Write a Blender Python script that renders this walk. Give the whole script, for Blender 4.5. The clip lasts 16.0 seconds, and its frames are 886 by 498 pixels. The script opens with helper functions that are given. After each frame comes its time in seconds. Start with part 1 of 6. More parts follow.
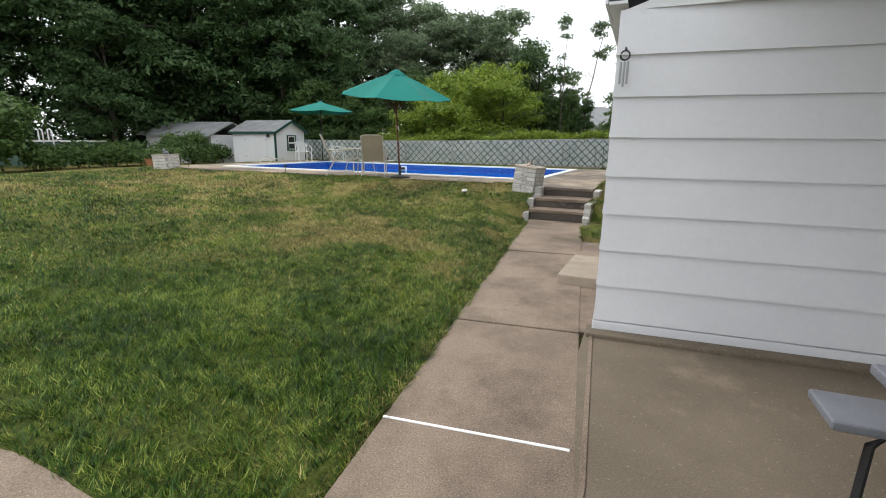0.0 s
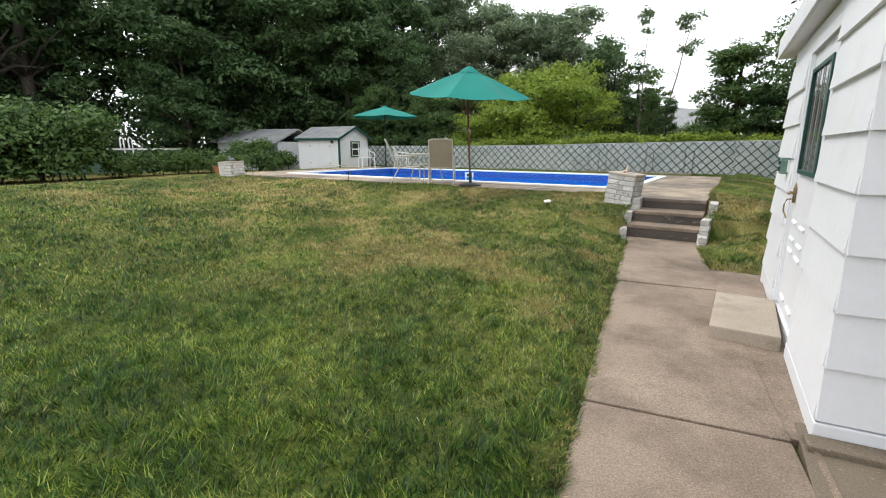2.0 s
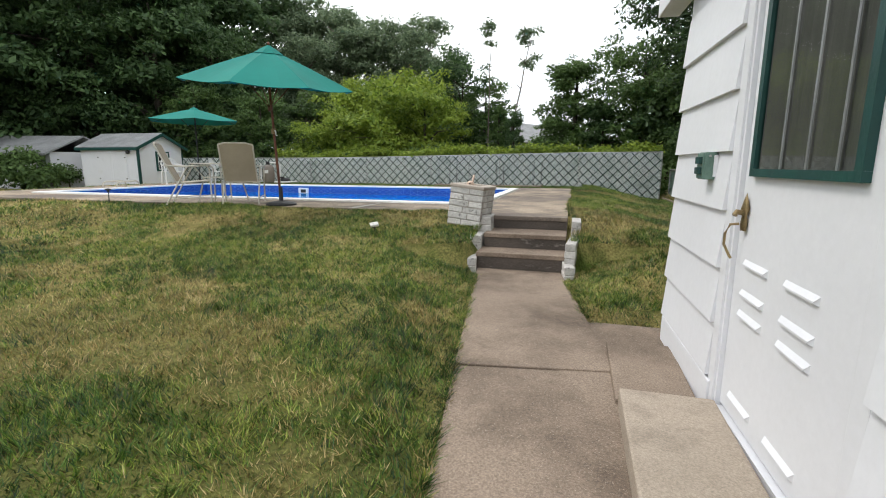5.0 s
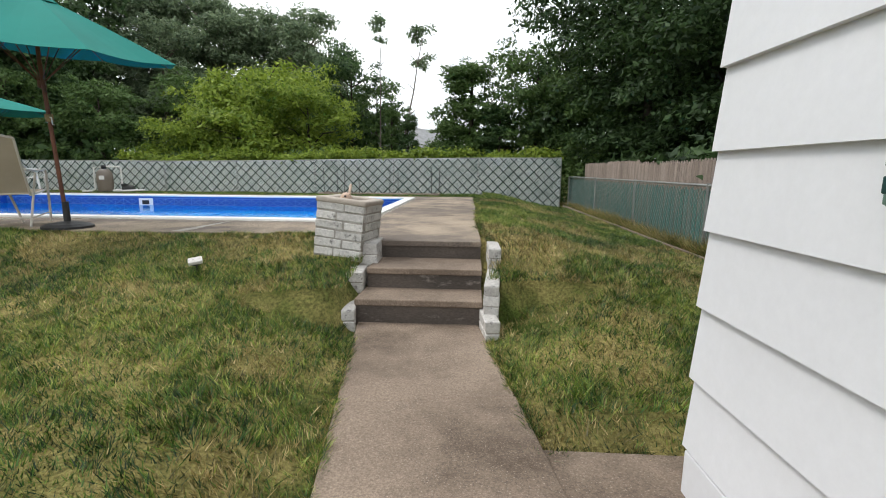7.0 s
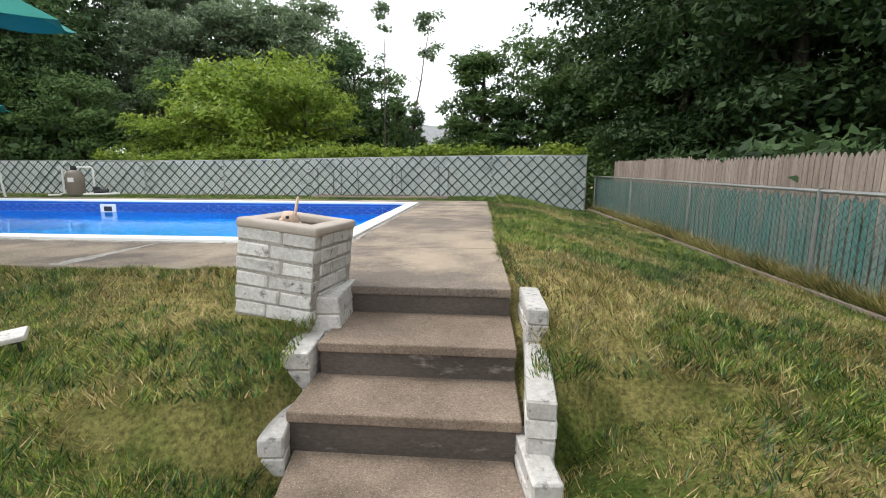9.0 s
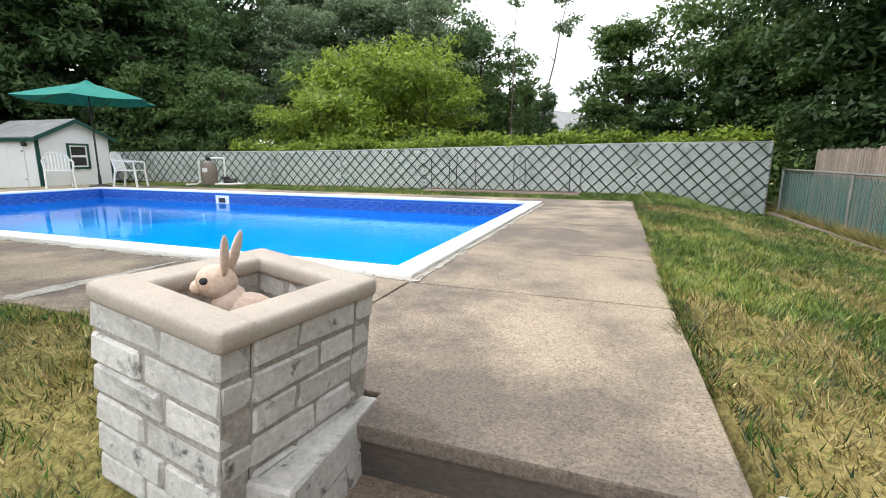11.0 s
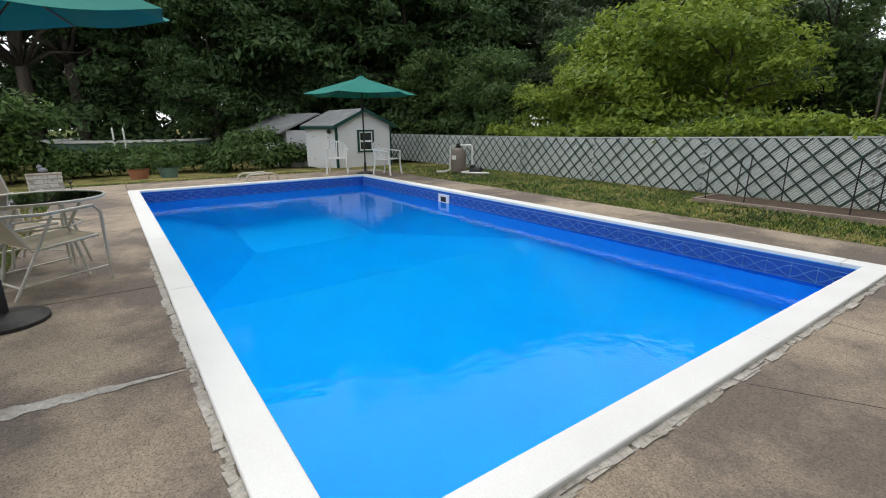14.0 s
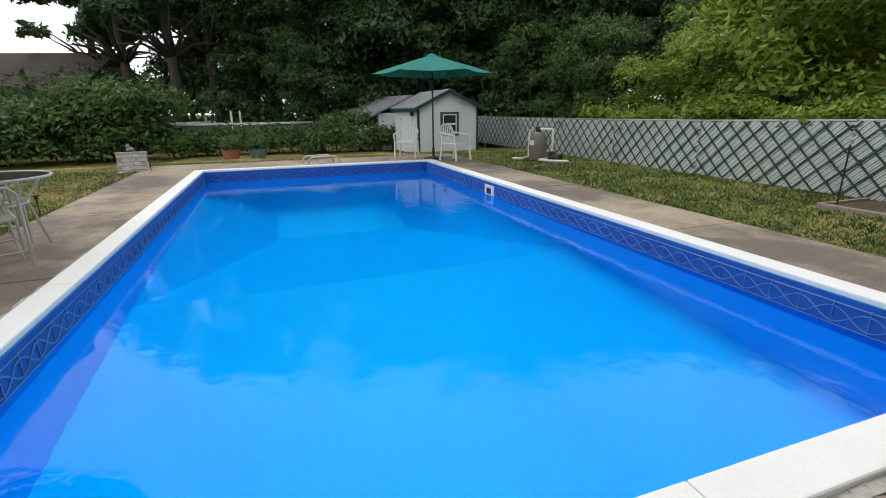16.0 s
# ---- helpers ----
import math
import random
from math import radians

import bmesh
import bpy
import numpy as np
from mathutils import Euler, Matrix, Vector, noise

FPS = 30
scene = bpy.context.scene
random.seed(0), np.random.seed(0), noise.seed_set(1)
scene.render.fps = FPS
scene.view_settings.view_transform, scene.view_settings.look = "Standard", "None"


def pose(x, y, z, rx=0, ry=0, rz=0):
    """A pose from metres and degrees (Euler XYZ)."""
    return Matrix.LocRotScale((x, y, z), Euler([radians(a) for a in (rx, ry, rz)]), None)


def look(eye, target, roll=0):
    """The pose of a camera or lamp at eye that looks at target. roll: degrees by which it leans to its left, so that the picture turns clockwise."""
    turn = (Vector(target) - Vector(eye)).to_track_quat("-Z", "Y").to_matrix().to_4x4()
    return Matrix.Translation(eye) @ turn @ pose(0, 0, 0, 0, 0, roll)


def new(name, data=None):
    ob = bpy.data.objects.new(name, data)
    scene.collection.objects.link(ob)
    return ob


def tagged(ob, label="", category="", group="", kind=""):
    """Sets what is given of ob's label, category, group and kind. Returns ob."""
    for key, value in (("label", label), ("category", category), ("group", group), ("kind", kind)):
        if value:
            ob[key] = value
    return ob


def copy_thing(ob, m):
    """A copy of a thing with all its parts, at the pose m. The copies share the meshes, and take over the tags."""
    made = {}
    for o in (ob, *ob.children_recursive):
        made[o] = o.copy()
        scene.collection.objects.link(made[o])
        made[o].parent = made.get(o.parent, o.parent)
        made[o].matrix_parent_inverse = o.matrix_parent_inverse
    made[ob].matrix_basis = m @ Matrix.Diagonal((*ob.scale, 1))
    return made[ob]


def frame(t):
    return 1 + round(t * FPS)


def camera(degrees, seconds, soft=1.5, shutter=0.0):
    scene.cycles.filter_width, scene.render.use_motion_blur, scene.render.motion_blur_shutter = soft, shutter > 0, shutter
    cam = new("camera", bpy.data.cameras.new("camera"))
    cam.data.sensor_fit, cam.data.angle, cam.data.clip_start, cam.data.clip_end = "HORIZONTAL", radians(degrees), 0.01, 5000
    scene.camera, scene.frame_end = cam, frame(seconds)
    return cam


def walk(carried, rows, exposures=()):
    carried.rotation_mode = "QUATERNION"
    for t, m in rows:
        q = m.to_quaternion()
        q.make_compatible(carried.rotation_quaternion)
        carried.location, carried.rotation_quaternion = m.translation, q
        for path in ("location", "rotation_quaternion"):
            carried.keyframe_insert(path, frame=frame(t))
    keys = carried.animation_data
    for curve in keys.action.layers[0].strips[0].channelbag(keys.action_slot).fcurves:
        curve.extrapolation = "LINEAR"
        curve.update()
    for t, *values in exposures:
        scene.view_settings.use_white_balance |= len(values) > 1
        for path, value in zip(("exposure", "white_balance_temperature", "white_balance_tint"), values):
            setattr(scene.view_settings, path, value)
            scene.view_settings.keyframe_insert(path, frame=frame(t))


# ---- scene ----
cam = camera(86.9, 16.0, soft=1.0)
PATH = [
    (0, (0.699, -0.883, 1.439), (-0.13, 0.882, 0.996), 0.7),
    (0.5, (0.477, -0.768, 1.424), (-0.458, 0.945, 0.986), 0.7),
    (1, (0.302, -0.574, 1.434), (-0.647, 1.132, 0.997), 0.3),
    (1.5, (0.103, -0.274, 1.419), (-0.93, 1.385, 0.993), 0.3),
    (2, (-0.123, 0.005, 1.409), (-1.17, 1.656, 0.987), 0.2),
    (2.5, (-0.273, 0.342, 1.399), (-1.225, 2.05, 0.981), -0.0),
    (3, (-0.388, 0.683, 1.392), (-1.228, 2.45, 0.979), -0.0),
    (5.5, (-0.523, 2.861, 1.253), (-0.905, 4.794, 0.908), 0.3),
    (6, (-0.629, 3.303, 1.251), (-0.821, 5.265, 0.916), 0.4),
    (6.5, (-0.656, 3.775, 1.237), (-0.792, 5.744, 0.909), 0.3),
    (7, (-0.681, 4.246, 1.26), (-0.798, 6.215, 0.93), 0.5),
    (7.5, (-0.72, 4.687, 1.272), (-0.802, 6.658, 0.941), 0.6),
    (8, (-0.74, 5.149, 1.272), (-0.814, 7.12, 0.94), 0.5),
    (10.5, (-0.864, 7.276, 1.321), (-1.395, 9.169, 0.956), 0.0),
    (11, (-0.915, 7.73, 1.319), (-1.592, 9.573, 0.938), 0.2),
    (11.5, (-0.925, 8.218, 1.397), (-1.721, 10.009, 0.998), 0.1),
    (12, (-0.974, 8.662, 1.548), (-1.947, 10.357, 1.125), 0.2),
    (12.5, (-1.025, 9.016, 1.723), (-2.159, 10.599, 1.269), -0.1),
    (13, (-1.018, 9.392, 1.861), (-2.323, 10.829, 1.38), -0.5),
    (13.5, (-1.075, 9.735, 1.875), (-2.563, 10.975, 1.377), -0.45),
    (14, (-1.142, 10.087, 1.875), (-2.723, 11.2, 1.361), -0.4),
    (14.5, (-1.219, 10.535, 1.857), (-2.885, 11.509, 1.335), -0.5),
    (15, (-1.269, 10.965, 1.825), (-2.979, 11.854, 1.291), -0.6),
    (15.5, (-1.297, 11.477, 1.81), (-3.052, 12.265, 1.264), -0.8),
    (16, (-1.325, 12.019, 1.806), (-3.135, 12.65, 1.234), -0.7),
]
EXPOSURE = [(0.0, 0.15), (1.0, 0.4), (2.0, 0.45), (3.0, 0.45), (5.5, 0.2), (8.0, 0.28), (10.5, 0.8), (11.2, 0.7), (12.0, 0.42), (12.5, 0.3), (14.5, -0.18), (16.0, -0.15)]
walk(cam, [(t, look(eye, target, roll)) for t, eye, target, roll in PATH], EXPOSURE)

# ---- world and sun: bright overcast sky, soft sun from the pool side ----
world = bpy.data.worlds.new("overcast_sky")
scene.world = world
world.use_nodes = True
wn, wl = world.node_tree.nodes, world.node_tree.links
wbg = wn["Background"]
sky = wn.new("ShaderNodeTexSky")
sky.sky_type = "NISHITA"
sky.sun_disc = False
sky.sun_elevation, sky.sun_rotation = radians(52), radians(-100)
wtc = wn.new("ShaderNodeTexCoord")
wnoise = wn.new("ShaderNodeTexNoise")
wnoise.inputs["Scale"].default_value, wnoise.inputs["Detail"].default_value = 2.2, 6
wramp = wn.new("ShaderNodeValToRGB")
wramp.color_ramp.elements[0].position, wramp.color_ramp.elements[0].color = 0.3, (0.7, 0.7, 0.7, 1)
wramp.color_ramp.elements[1].position, wramp.color_ramp.elements[1].color = 0.6, (1, 1, 1, 1)
wmix = wn.new("ShaderNodeMix")
wmix.data_type = "RGBA"
wmix.inputs["B"].default_value = (13.5, 13.8, 14.2, 1)
wl.new(wtc.outputs["Generated"], wnoise.inputs["Vector"])
wl.new(wnoise.outputs["Fac"], wramp.inputs["Fac"])
wl.new(wramp.outputs["Color"], wmix.inputs["Factor"])
wl.new(sky.outputs["Color"], wmix.inputs["A"])
wl.new(wmix.outputs["Result"], wbg.inputs["Color"])
wbg.inputs["Strength"].default_value = 0.1
sun_data = bpy.data.lights.new("sun", "SUN")
sun_data.energy, sun_data.angle, sun_data.color = 1.2, radians(14), (1, 0.96, 0.9)
sun = new("sun", sun_data)
sun.matrix_world = look((-30, 6, 42), (0, 0, 0))


# ---- materials ----
def mat(name, c1, c2, big=0.8, small=40.0, rough=0.8, bump=0.2, dist=0.01, spots=None, spot_scale=3.0, spot_at=(0.55, 0.7),
        metal=0.0, jitter=0.0, spec=0.4, stretch=(1, 1, 1), spot_y=None, specks=None, speck_scale=170.0, speck_at=(0.58, 0.66)):
    """Two-scale noise paint: large patches between two colours, fine grain on top, optional stains, relief."""
    m = bpy.data.materials.new(name)
    m.use_nodes = True
    n, l = m.node_tree.nodes, m.node_tree.links
    b = n["Principled BSDF"]
    b.inputs["Roughness"].default_value, b.inputs["Metallic"].default_value = rough, metal
    b.inputs["Specular IOR Level"].default_value = spec
    geo = n.new("ShaderNodeNewGeometry")
    mp = n.new("ShaderNodeMapping")
    mp.inputs["Scale"].default_value = stretch
    l.new(geo.outputs["Position"], mp.inputs["Vector"])
    nb, ns = n.new("ShaderNodeTexNoise"), n.new("ShaderNodeTexNoise")
    nb.inputs["Scale"].default_value, nb.inputs["Detail"].default_value = big, 8
    nb.inputs["Roughness"].default_value = 0.6
    ns.inputs["Scale"].default_value, ns.inputs["Detail"].default_value = small, 5
    ns.inputs["Roughness"].default_value = 0.7
    l.new(mp.outputs["Vector"], nb.inputs["Vector"])
    l.new(mp.outputs["Vector"], ns.inputs["Vector"])
    r = n.new("ShaderNodeValToRGB")
    r.color_ramp.elements[0].position, r.color_ramp.elements[0].color = 0.33, (*c1[:3], 1)
    r.color_ramp.elements[1].position, r.color_ramp.elements[1].color = 0.67, (*c2[:3], 1)
    l.new(nb.outputs["Fac"], r.inputs["Fac"])
    col = r.outputs["Color"]
    if spots:
        nt = n.new("ShaderNodeTexNoise")
        nt.inputs["Scale"].default_value, nt.inputs["Detail"].default_value = spot_scale, 10
        nt.inputs["Roughness"].default_value = 0.68
        l.new(mp.outputs["Vector"], nt.inputs["Vector"])
        rr = n.new("ShaderNodeMapRange")
        rr.inputs["From Min"].default_value, rr.inputs["From Max"].default_value = spot_at
        l.new(nt.outputs["Fac"], rr.inputs["Value"])
        mx = n.new("ShaderNodeMix")
        mx.data_type = "RGBA"
        mx.inputs["B"].default_value = (*spots[:3], 1)
        fac = rr.outputs["Result"]
        if spot_y:
            sp, ry, mu = n.new("ShaderNodeSeparateXYZ"), n.new("ShaderNodeMapRange"), n.new("ShaderNodeMath")
            ry.inputs["From Min"].default_value, ry.inputs["From Max"].default_value = spot_y
            ry.inputs["To Min"].default_value = 0.12
            mu.operation = "MULTIPLY"
            l.new(geo.outputs["Position"], sp.inputs[0])
            l.new(sp.outputs["Y"], ry.inputs["Value"])
            l.new(fac, mu.inputs[0])
            l.new(ry.outputs["Result"], mu.inputs[1])
            fac = mu.outputs[0]
        l.new(fac, mx.inputs["Factor"])
        l.new(col, mx.inputs["A"])
        col = mx.outputs["Result"]
    if specks:
        nk, rk, mk = n.new("ShaderNodeTexNoise"), n.new("ShaderNodeMapRange"), n.new("ShaderNodeMix")
        nk.inputs["Scale"].default_value, nk.inputs["Detail"].default_value = speck_scale, 3
        rk.inputs["From Min"].default_value, rk.inputs["From Max"].default_value = speck_at
        mk.data_type = "RGBA"
        mk.inputs["B"].default_value = (*specks[:3], 1)
        l.new(mp.outputs["Vector"], nk.inputs["Vector"])
        l.new(nk.outputs["Fac"], rk.inputs["Value"])
        l.new(rk.outputs["Result"], mk.inputs["Factor"])
        l.new(col, mk.inputs["A"])
        col = mk.outputs["Result"]
    g = n.new("ShaderNodeMapRange")
    g.inputs["From Min"].default_value, g.inputs["From Max"].default_value = 0.33, 0.67
    g.inputs["To Min"].default_value, g.inputs["To Max"].default_value = 1 - bump * 0.9, 1 + bump * 0.9
    l.new(ns.outputs["Fac"], g.inputs["Value"])
    val = g.outputs["Result"]
    if jitter:
        oi = n.new("ShaderNodeObjectInfo")
        j = n.new("ShaderNodeMapRange")
        j.inputs["To Min"].default_value, j.inputs["To Max"].default_value = 1 - jitter, 1 + jitter
        l.new(oi.outputs["Random"], j.inputs["Value"])
        mm = n.new("ShaderNodeMath")
        mm.operation = "MULTIPLY"
        l.new(val, mm.inputs[0])
        l.new(j.outputs["Result"], mm.inputs[1])
        val = mm.outputs[0]
    sc = n.new("ShaderNodeVectorMath")
    sc.operation = "SCALE"
    l.new(col, sc.inputs[0])
    l.new(val, sc.inputs["Scale"])
    l.new(sc.outputs[0], b.inputs["Base Color"])
    bp = n.new("ShaderNodeBump")
    bp.inputs["Strength"].default_value, bp.inputs["Distance"].default_value = min(1, bump * 3), dist
    l.new(ns.outputs["Fac"], bp.inputs["Height"])
    l.new(bp.outputs["Normal"], b.inputs["Normal"])
    return m


def leafmat(name, dark, light, trans=0.35):
    """Leaves: colour varies leaf by leaf and in larger patches; light shines through."""
    m = bpy.data.materials.new(name)
    m.use_nodes = True
    n, l = m.node_tree.nodes, m.node_tree.links
    out = n["Material Output"]
    b = n["Principled BSDF"]
    b.inputs["Roughness"].default_value, b.inputs["Specular IOR Level"].default_value = 0.55, 0.3
    geo = n.new("ShaderNodeNewGeometry")
    nz = n.new("ShaderNodeTexNoise")
    nz.inputs["Scale"].default_value, nz.inputs["Detail"].default_value = 0.7, 3
    l.new(geo.outputs["Position"], nz.inputs["Vector"])
    ad = n.new("ShaderNodeMath")
    ad.operation = "ADD"
    l.new(nz.outputs["Fac"], ad.inputs[0])
    l.new(geo.outputs["Random Per Island"], ad.inputs[1])
    hv = n.new("ShaderNodeMath")
    hv.operation = "MULTIPLY"
    hv.inputs[1].default_value = 0.5
    l.new(ad.outputs[0], hv.inputs[0])
    r = n.new("ShaderNodeValToRGB")
    r.color_ramp.elements[0].position, r.color_ramp.elements[0].color = 0.2, (*dark, 1)
    r.color_ramp.elements[1].position, r.color_ramp.elements[1].color = 0.8, (*light, 1)
    l.new(hv.outputs[0], r.inputs["Fac"])
    l.new(r.outputs["Color"], b.inputs["Base Color"])
    tr = n.new("ShaderNodeBsdfTranslucent")
    l.new(r.outputs["Color"], tr.inputs["Color"])
    mx = n.new("ShaderNodeMixShader")
    mx.inputs["Fac"].default_value = trans
    l.new(b.outputs[0], mx.inputs[1])
    l.new(tr.outputs[0], mx.inputs[2])
    l.new(mx.outputs[0], out.inputs["Surface"])
    return m


def grassmat(name, cols):
    """Blades: tone changes over the lawn, tuft by tuft and blade by blade, with a soft sheen."""
    m = bpy.data.materials.new(name)
    m.use_nodes = True
    n, l = m.node_tree.nodes, m.node_tree.links
    b = n["Principled BSDF"]
    b.inputs["Roughness"].default_value, b.inputs["Specular IOR Level"].default_value = 0.42, 0.45
    geo = n.new("ShaderNodeNewGeometry")
    total = None
    for scale, lo, hi in ((0.9, -0.24, 0.26), (11.0, -0.26, 0.34)):
        nz, rg = n.new("ShaderNodeTexNoise"), n.new("ShaderNodeMapRange")
        nz.inputs["Scale"].default_value, nz.inputs["Detail"].default_value = scale, 4
        rg.inputs["From Min"].default_value, rg.inputs["From Max"].default_value = 0.3, 0.7
        rg.inputs["To Min"].default_value, rg.inputs["To Max"].default_value = lo, hi
        l.new(geo.outputs["Position"], nz.inputs["Vector"])
        l.new(nz.outputs["Fac"], rg.inputs["Value"])
        if total is None:
            total = rg.outputs["Result"]
        else:
            ad = n.new("ShaderNodeMath")
            l.new(total, ad.inputs[0])
            l.new(rg.outputs["Result"], ad.inputs[1])
            total = ad.outputs[0]
    own = n.new("ShaderNodeMapRange")
    own.inputs["To Min"].default_value, own.inputs["To Max"].default_value = 0.02, 0.86
    l.new(geo.outputs["Random Per Island"], own.inputs["Value"])
    ad = n.new("ShaderNodeMath")
    l.new(total, ad.inputs[0])
    l.new(own.outputs["Result"], ad.inputs[1])
    r = n.new("ShaderNodeValToRGB")
    r.color_ramp.elements[0].position, r.color_ramp.elements[0].color = 0.08, (*cols[0], 1)
    r.color_ramp.elements[1].position, r.color_ramp.elements[1].color = 0.98, (*cols[3], 1)
    for q, c in ((0.4, cols[1]), (0.7, cols[2])):
        e = r.color_ramp.elements.new(q)
        e.color = (*c, 1)
    l.new(ad.outputs[0], r.inputs["Fac"])
    l.new(r.outputs["Color"], b.inputs["Base Color"])
    tr = n.new("ShaderNodeBsdfTranslucent")
    l.new(r.outputs["Color"], tr.inputs["Color"])
    mx = n.new("ShaderNodeMixShader")
    mx.inputs["Fac"].default_value = 0.15
    l.new(b.outputs[0], mx.inputs[1])
    l.new(tr.outputs[0], mx.inputs[2])
    l.new(mx.outputs[0], n["Material Output"].inputs["Surface"])
    return m


M_conc = mat("weathered_concrete", (0.43, 0.345, 0.255), (0.31, 0.25, 0.185), big=0.55, small=95, bump=0.42, dist=0.004, spots=(0.165, 0.134, 0.11), spot_scale=0.8, spot_at=(0.43, 0.58), specks=(0.1, 0.085, 0.07), speck_scale=120)
M_walk = mat("walk_concrete", (0.30, 0.232, 0.175), (0.205, 0.155, 0.116), big=0.8, small=100, bump=0.42, dist=0.004, spots=(0.115, 0.084, 0.06), spot_scale=1.1, spot_at=(0.45, 0.66), specks=(0.36, 0.3, 0.24), speck_scale=140, speck_at=(0.6, 0.72))
M_stoop = mat("pale_stoop_concrete", (0.42, 0.35, 0.28), (0.33, 0.275, 0.215), big=1.5, small=120, bump=0.3, dist=0.003, spots=(0.24, 0.2, 0.155), spot_scale=2.2, spot_at=(0.55, 0.7))
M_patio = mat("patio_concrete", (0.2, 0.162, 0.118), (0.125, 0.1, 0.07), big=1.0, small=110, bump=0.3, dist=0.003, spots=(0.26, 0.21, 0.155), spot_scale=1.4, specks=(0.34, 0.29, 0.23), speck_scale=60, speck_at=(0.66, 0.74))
# much darker than the treads, with paler blotches; also fills joints and cracks
M_riser = mat("dark_blotched_concrete", (0.11, 0.09, 0.075), (0.06, 0.05, 0.042), big=2.5, small=50, bump=0.3, dist=0.004, spots=(0.34, 0.3, 0.26), spot_scale=5, spot_at=(0.58, 0.72), stretch=(0.6, 1, 1.6))
M_coping = mat("white_coping_paint", (0.84, 0.84, 0.82), (0.78, 0.78, 0.76), big=1.5, small=120, rough=0.6, bump=0.06, dist=0.002)
M_mortar = mat("broken_mortar", (0.5, 0.47, 0.42), (0.3, 0.27, 0.23), big=4, small=40, bump=0.3, dist=0.008)
M_white = mat("white_house_paint", (0.78, 0.79, 0.82), (0.73, 0.74, 0.77), big=1.2, small=25, rough=0.5, bump=0.022, dist=0.002, spots=(0.68, 0.68, 0.67), spot_scale=1.4, spot_at=(0.6, 0.8))
M_soil = mat("lawn_soil", (0.03, 0.058, 0.011), (0.10, 0.13, 0.027), big=1.3, small=42, bump=0.6, dist=0.03, spots=(0.34, 0.28, 0.11), spot_scale=1.1, spot_at=(0.36, 0.62), rough=1.0, spec=0.1, spot_y=(1.5, 6.5))
M_liner = mat("blue_pool_liner", (0.0, 0.47, 0.98), (0.0, 0.43, 0.95), big=1.5, small=60, rough=0.5, bump=0.1, dist=0.002)
M_band = mat("liner_band_blue", (0.01, 0.07, 0.34), (0.015, 0.09, 0.4), big=6, small=60, rough=0.4, bump=0.1, dist=0.001)
M_border = mat("liner_border_blue", (0.004, 0.13, 0.62), (0.006, 0.15, 0.68), big=3, small=60, rough=0.35, bump=0.06, dist=0.001)
M_bandline = mat("liner_band_pattern", (0.10, 0.25, 0.52), (0.07, 0.19, 0.45), big=9, small=60, rough=0.4, bump=0.1, dist=0.001)
M_block = mat("whitewashed_block", (0.62, 0.6, 0.57), (0.5, 0.48, 0.45), big=5, small=45, bump=0.2, dist=0.01, spots=(0.13, 0.12, 0.115), spot_scale=16, spot_at=(0.57, 0.68), jitter=0.13)
M_mortar_dk = mat("planter_mortar", (0.42, 0.39, 0.35), (0.3, 0.28, 0.25), big=5, small=60, bump=0.3, dist=0.006)
M_rim = mat("planter_rim_concrete", (0.48, 0.42, 0.36), (0.38, 0.33, 0.28), big=4, small=160, bump=0.14, dist=0.004)
M_bark = mat("bark", (0.07, 0.055, 0.042), (0.035, 0.028, 0.022), big=3, small=14, bump=0.5, dist=0.03, stretch=(1, 1, 0.25))
M_barkl = mat("pale_bark", (0.2, 0.17, 0.14), (0.12, 0.1, 0.08), big=3, small=14, bump=0.4, dist=0.02, stretch=(1, 1, 0.25))
# leaf colours darkened to hold the shade under the canopy behind the wooden fence
M_leaf_deep = leafmat("leaves_with_painted_shade", (0.018, 0.042, 0.016), (0.085, 0.15, 0.05), 0.3)
M_leaf_dark = leafmat("dark_leaves", (0.032, 0.07, 0.028), (0.125, 0.21, 0.075), 0.38)
M_leaf_mid = leafmat("mid_leaves", (0.05, 0.10, 0.03), (0.15, 0.24, 0.07), 0.35)
M_leaf_grey = leafmat("grey_green_leaves", (0.09, 0.14, 0.08), (0.26, 0.34, 0.19), 0.4)
M_leaf_lime = leafmat("yellow_green_leaves", (0.11, 0.19, 0.025), (0.38, 0.48, 0.07), 0.42)
M_leaf_hedge = leafmat("hedge_leaves", (0.04, 0.085, 0.025), (0.14, 0.23, 0.06), 0.3)
M_grass = grassmat("grass_blades", ((0.01, 0.034, 0.009), (0.04, 0.108, 0.014), (0.115, 0.21, 0.026), (0.38, 0.43, 0.09)))
M_straw = grassmat("dry_grass_blades", ((0.08, 0.075, 0.024), (0.24, 0.19, 0.066), (0.44, 0.335, 0.135), (0.66, 0.53, 0.27)))
M_green = mat("green_umbrella_cloth", (0.0, 0.20, 0.165), (0.0, 0.17, 0.14), big=1.5, small=300, rough=0.85, bump=0.05, dist=0.001)
M_slat = mat("pale_fence_slats", (0.76, 0.8, 0.79), (0.66, 0.71, 0.70), big=1.2, small=20, rough=0.6, bump=0.08, dist=0.003, spots=(0.36, 0.42, 0.38), spot_scale=1.2)
M_lattice = mat("dark_lattice", (0.05, 0.085, 0.07), (0.032, 0.055, 0.048), big=3, small=30, rough=0.7, bump=0.2)
M_gslat = mat("green_fence_slats", (0.05, 0.19, 0.165), (0.12, 0.24, 0.225), big=2.5, small=30, rough=0.6, bump=0.25, spots=(0.2, 0.24, 0.22), spot_scale=2.2, spot_at=(0.46, 0.62), stretch=(1, 3, 0.5))
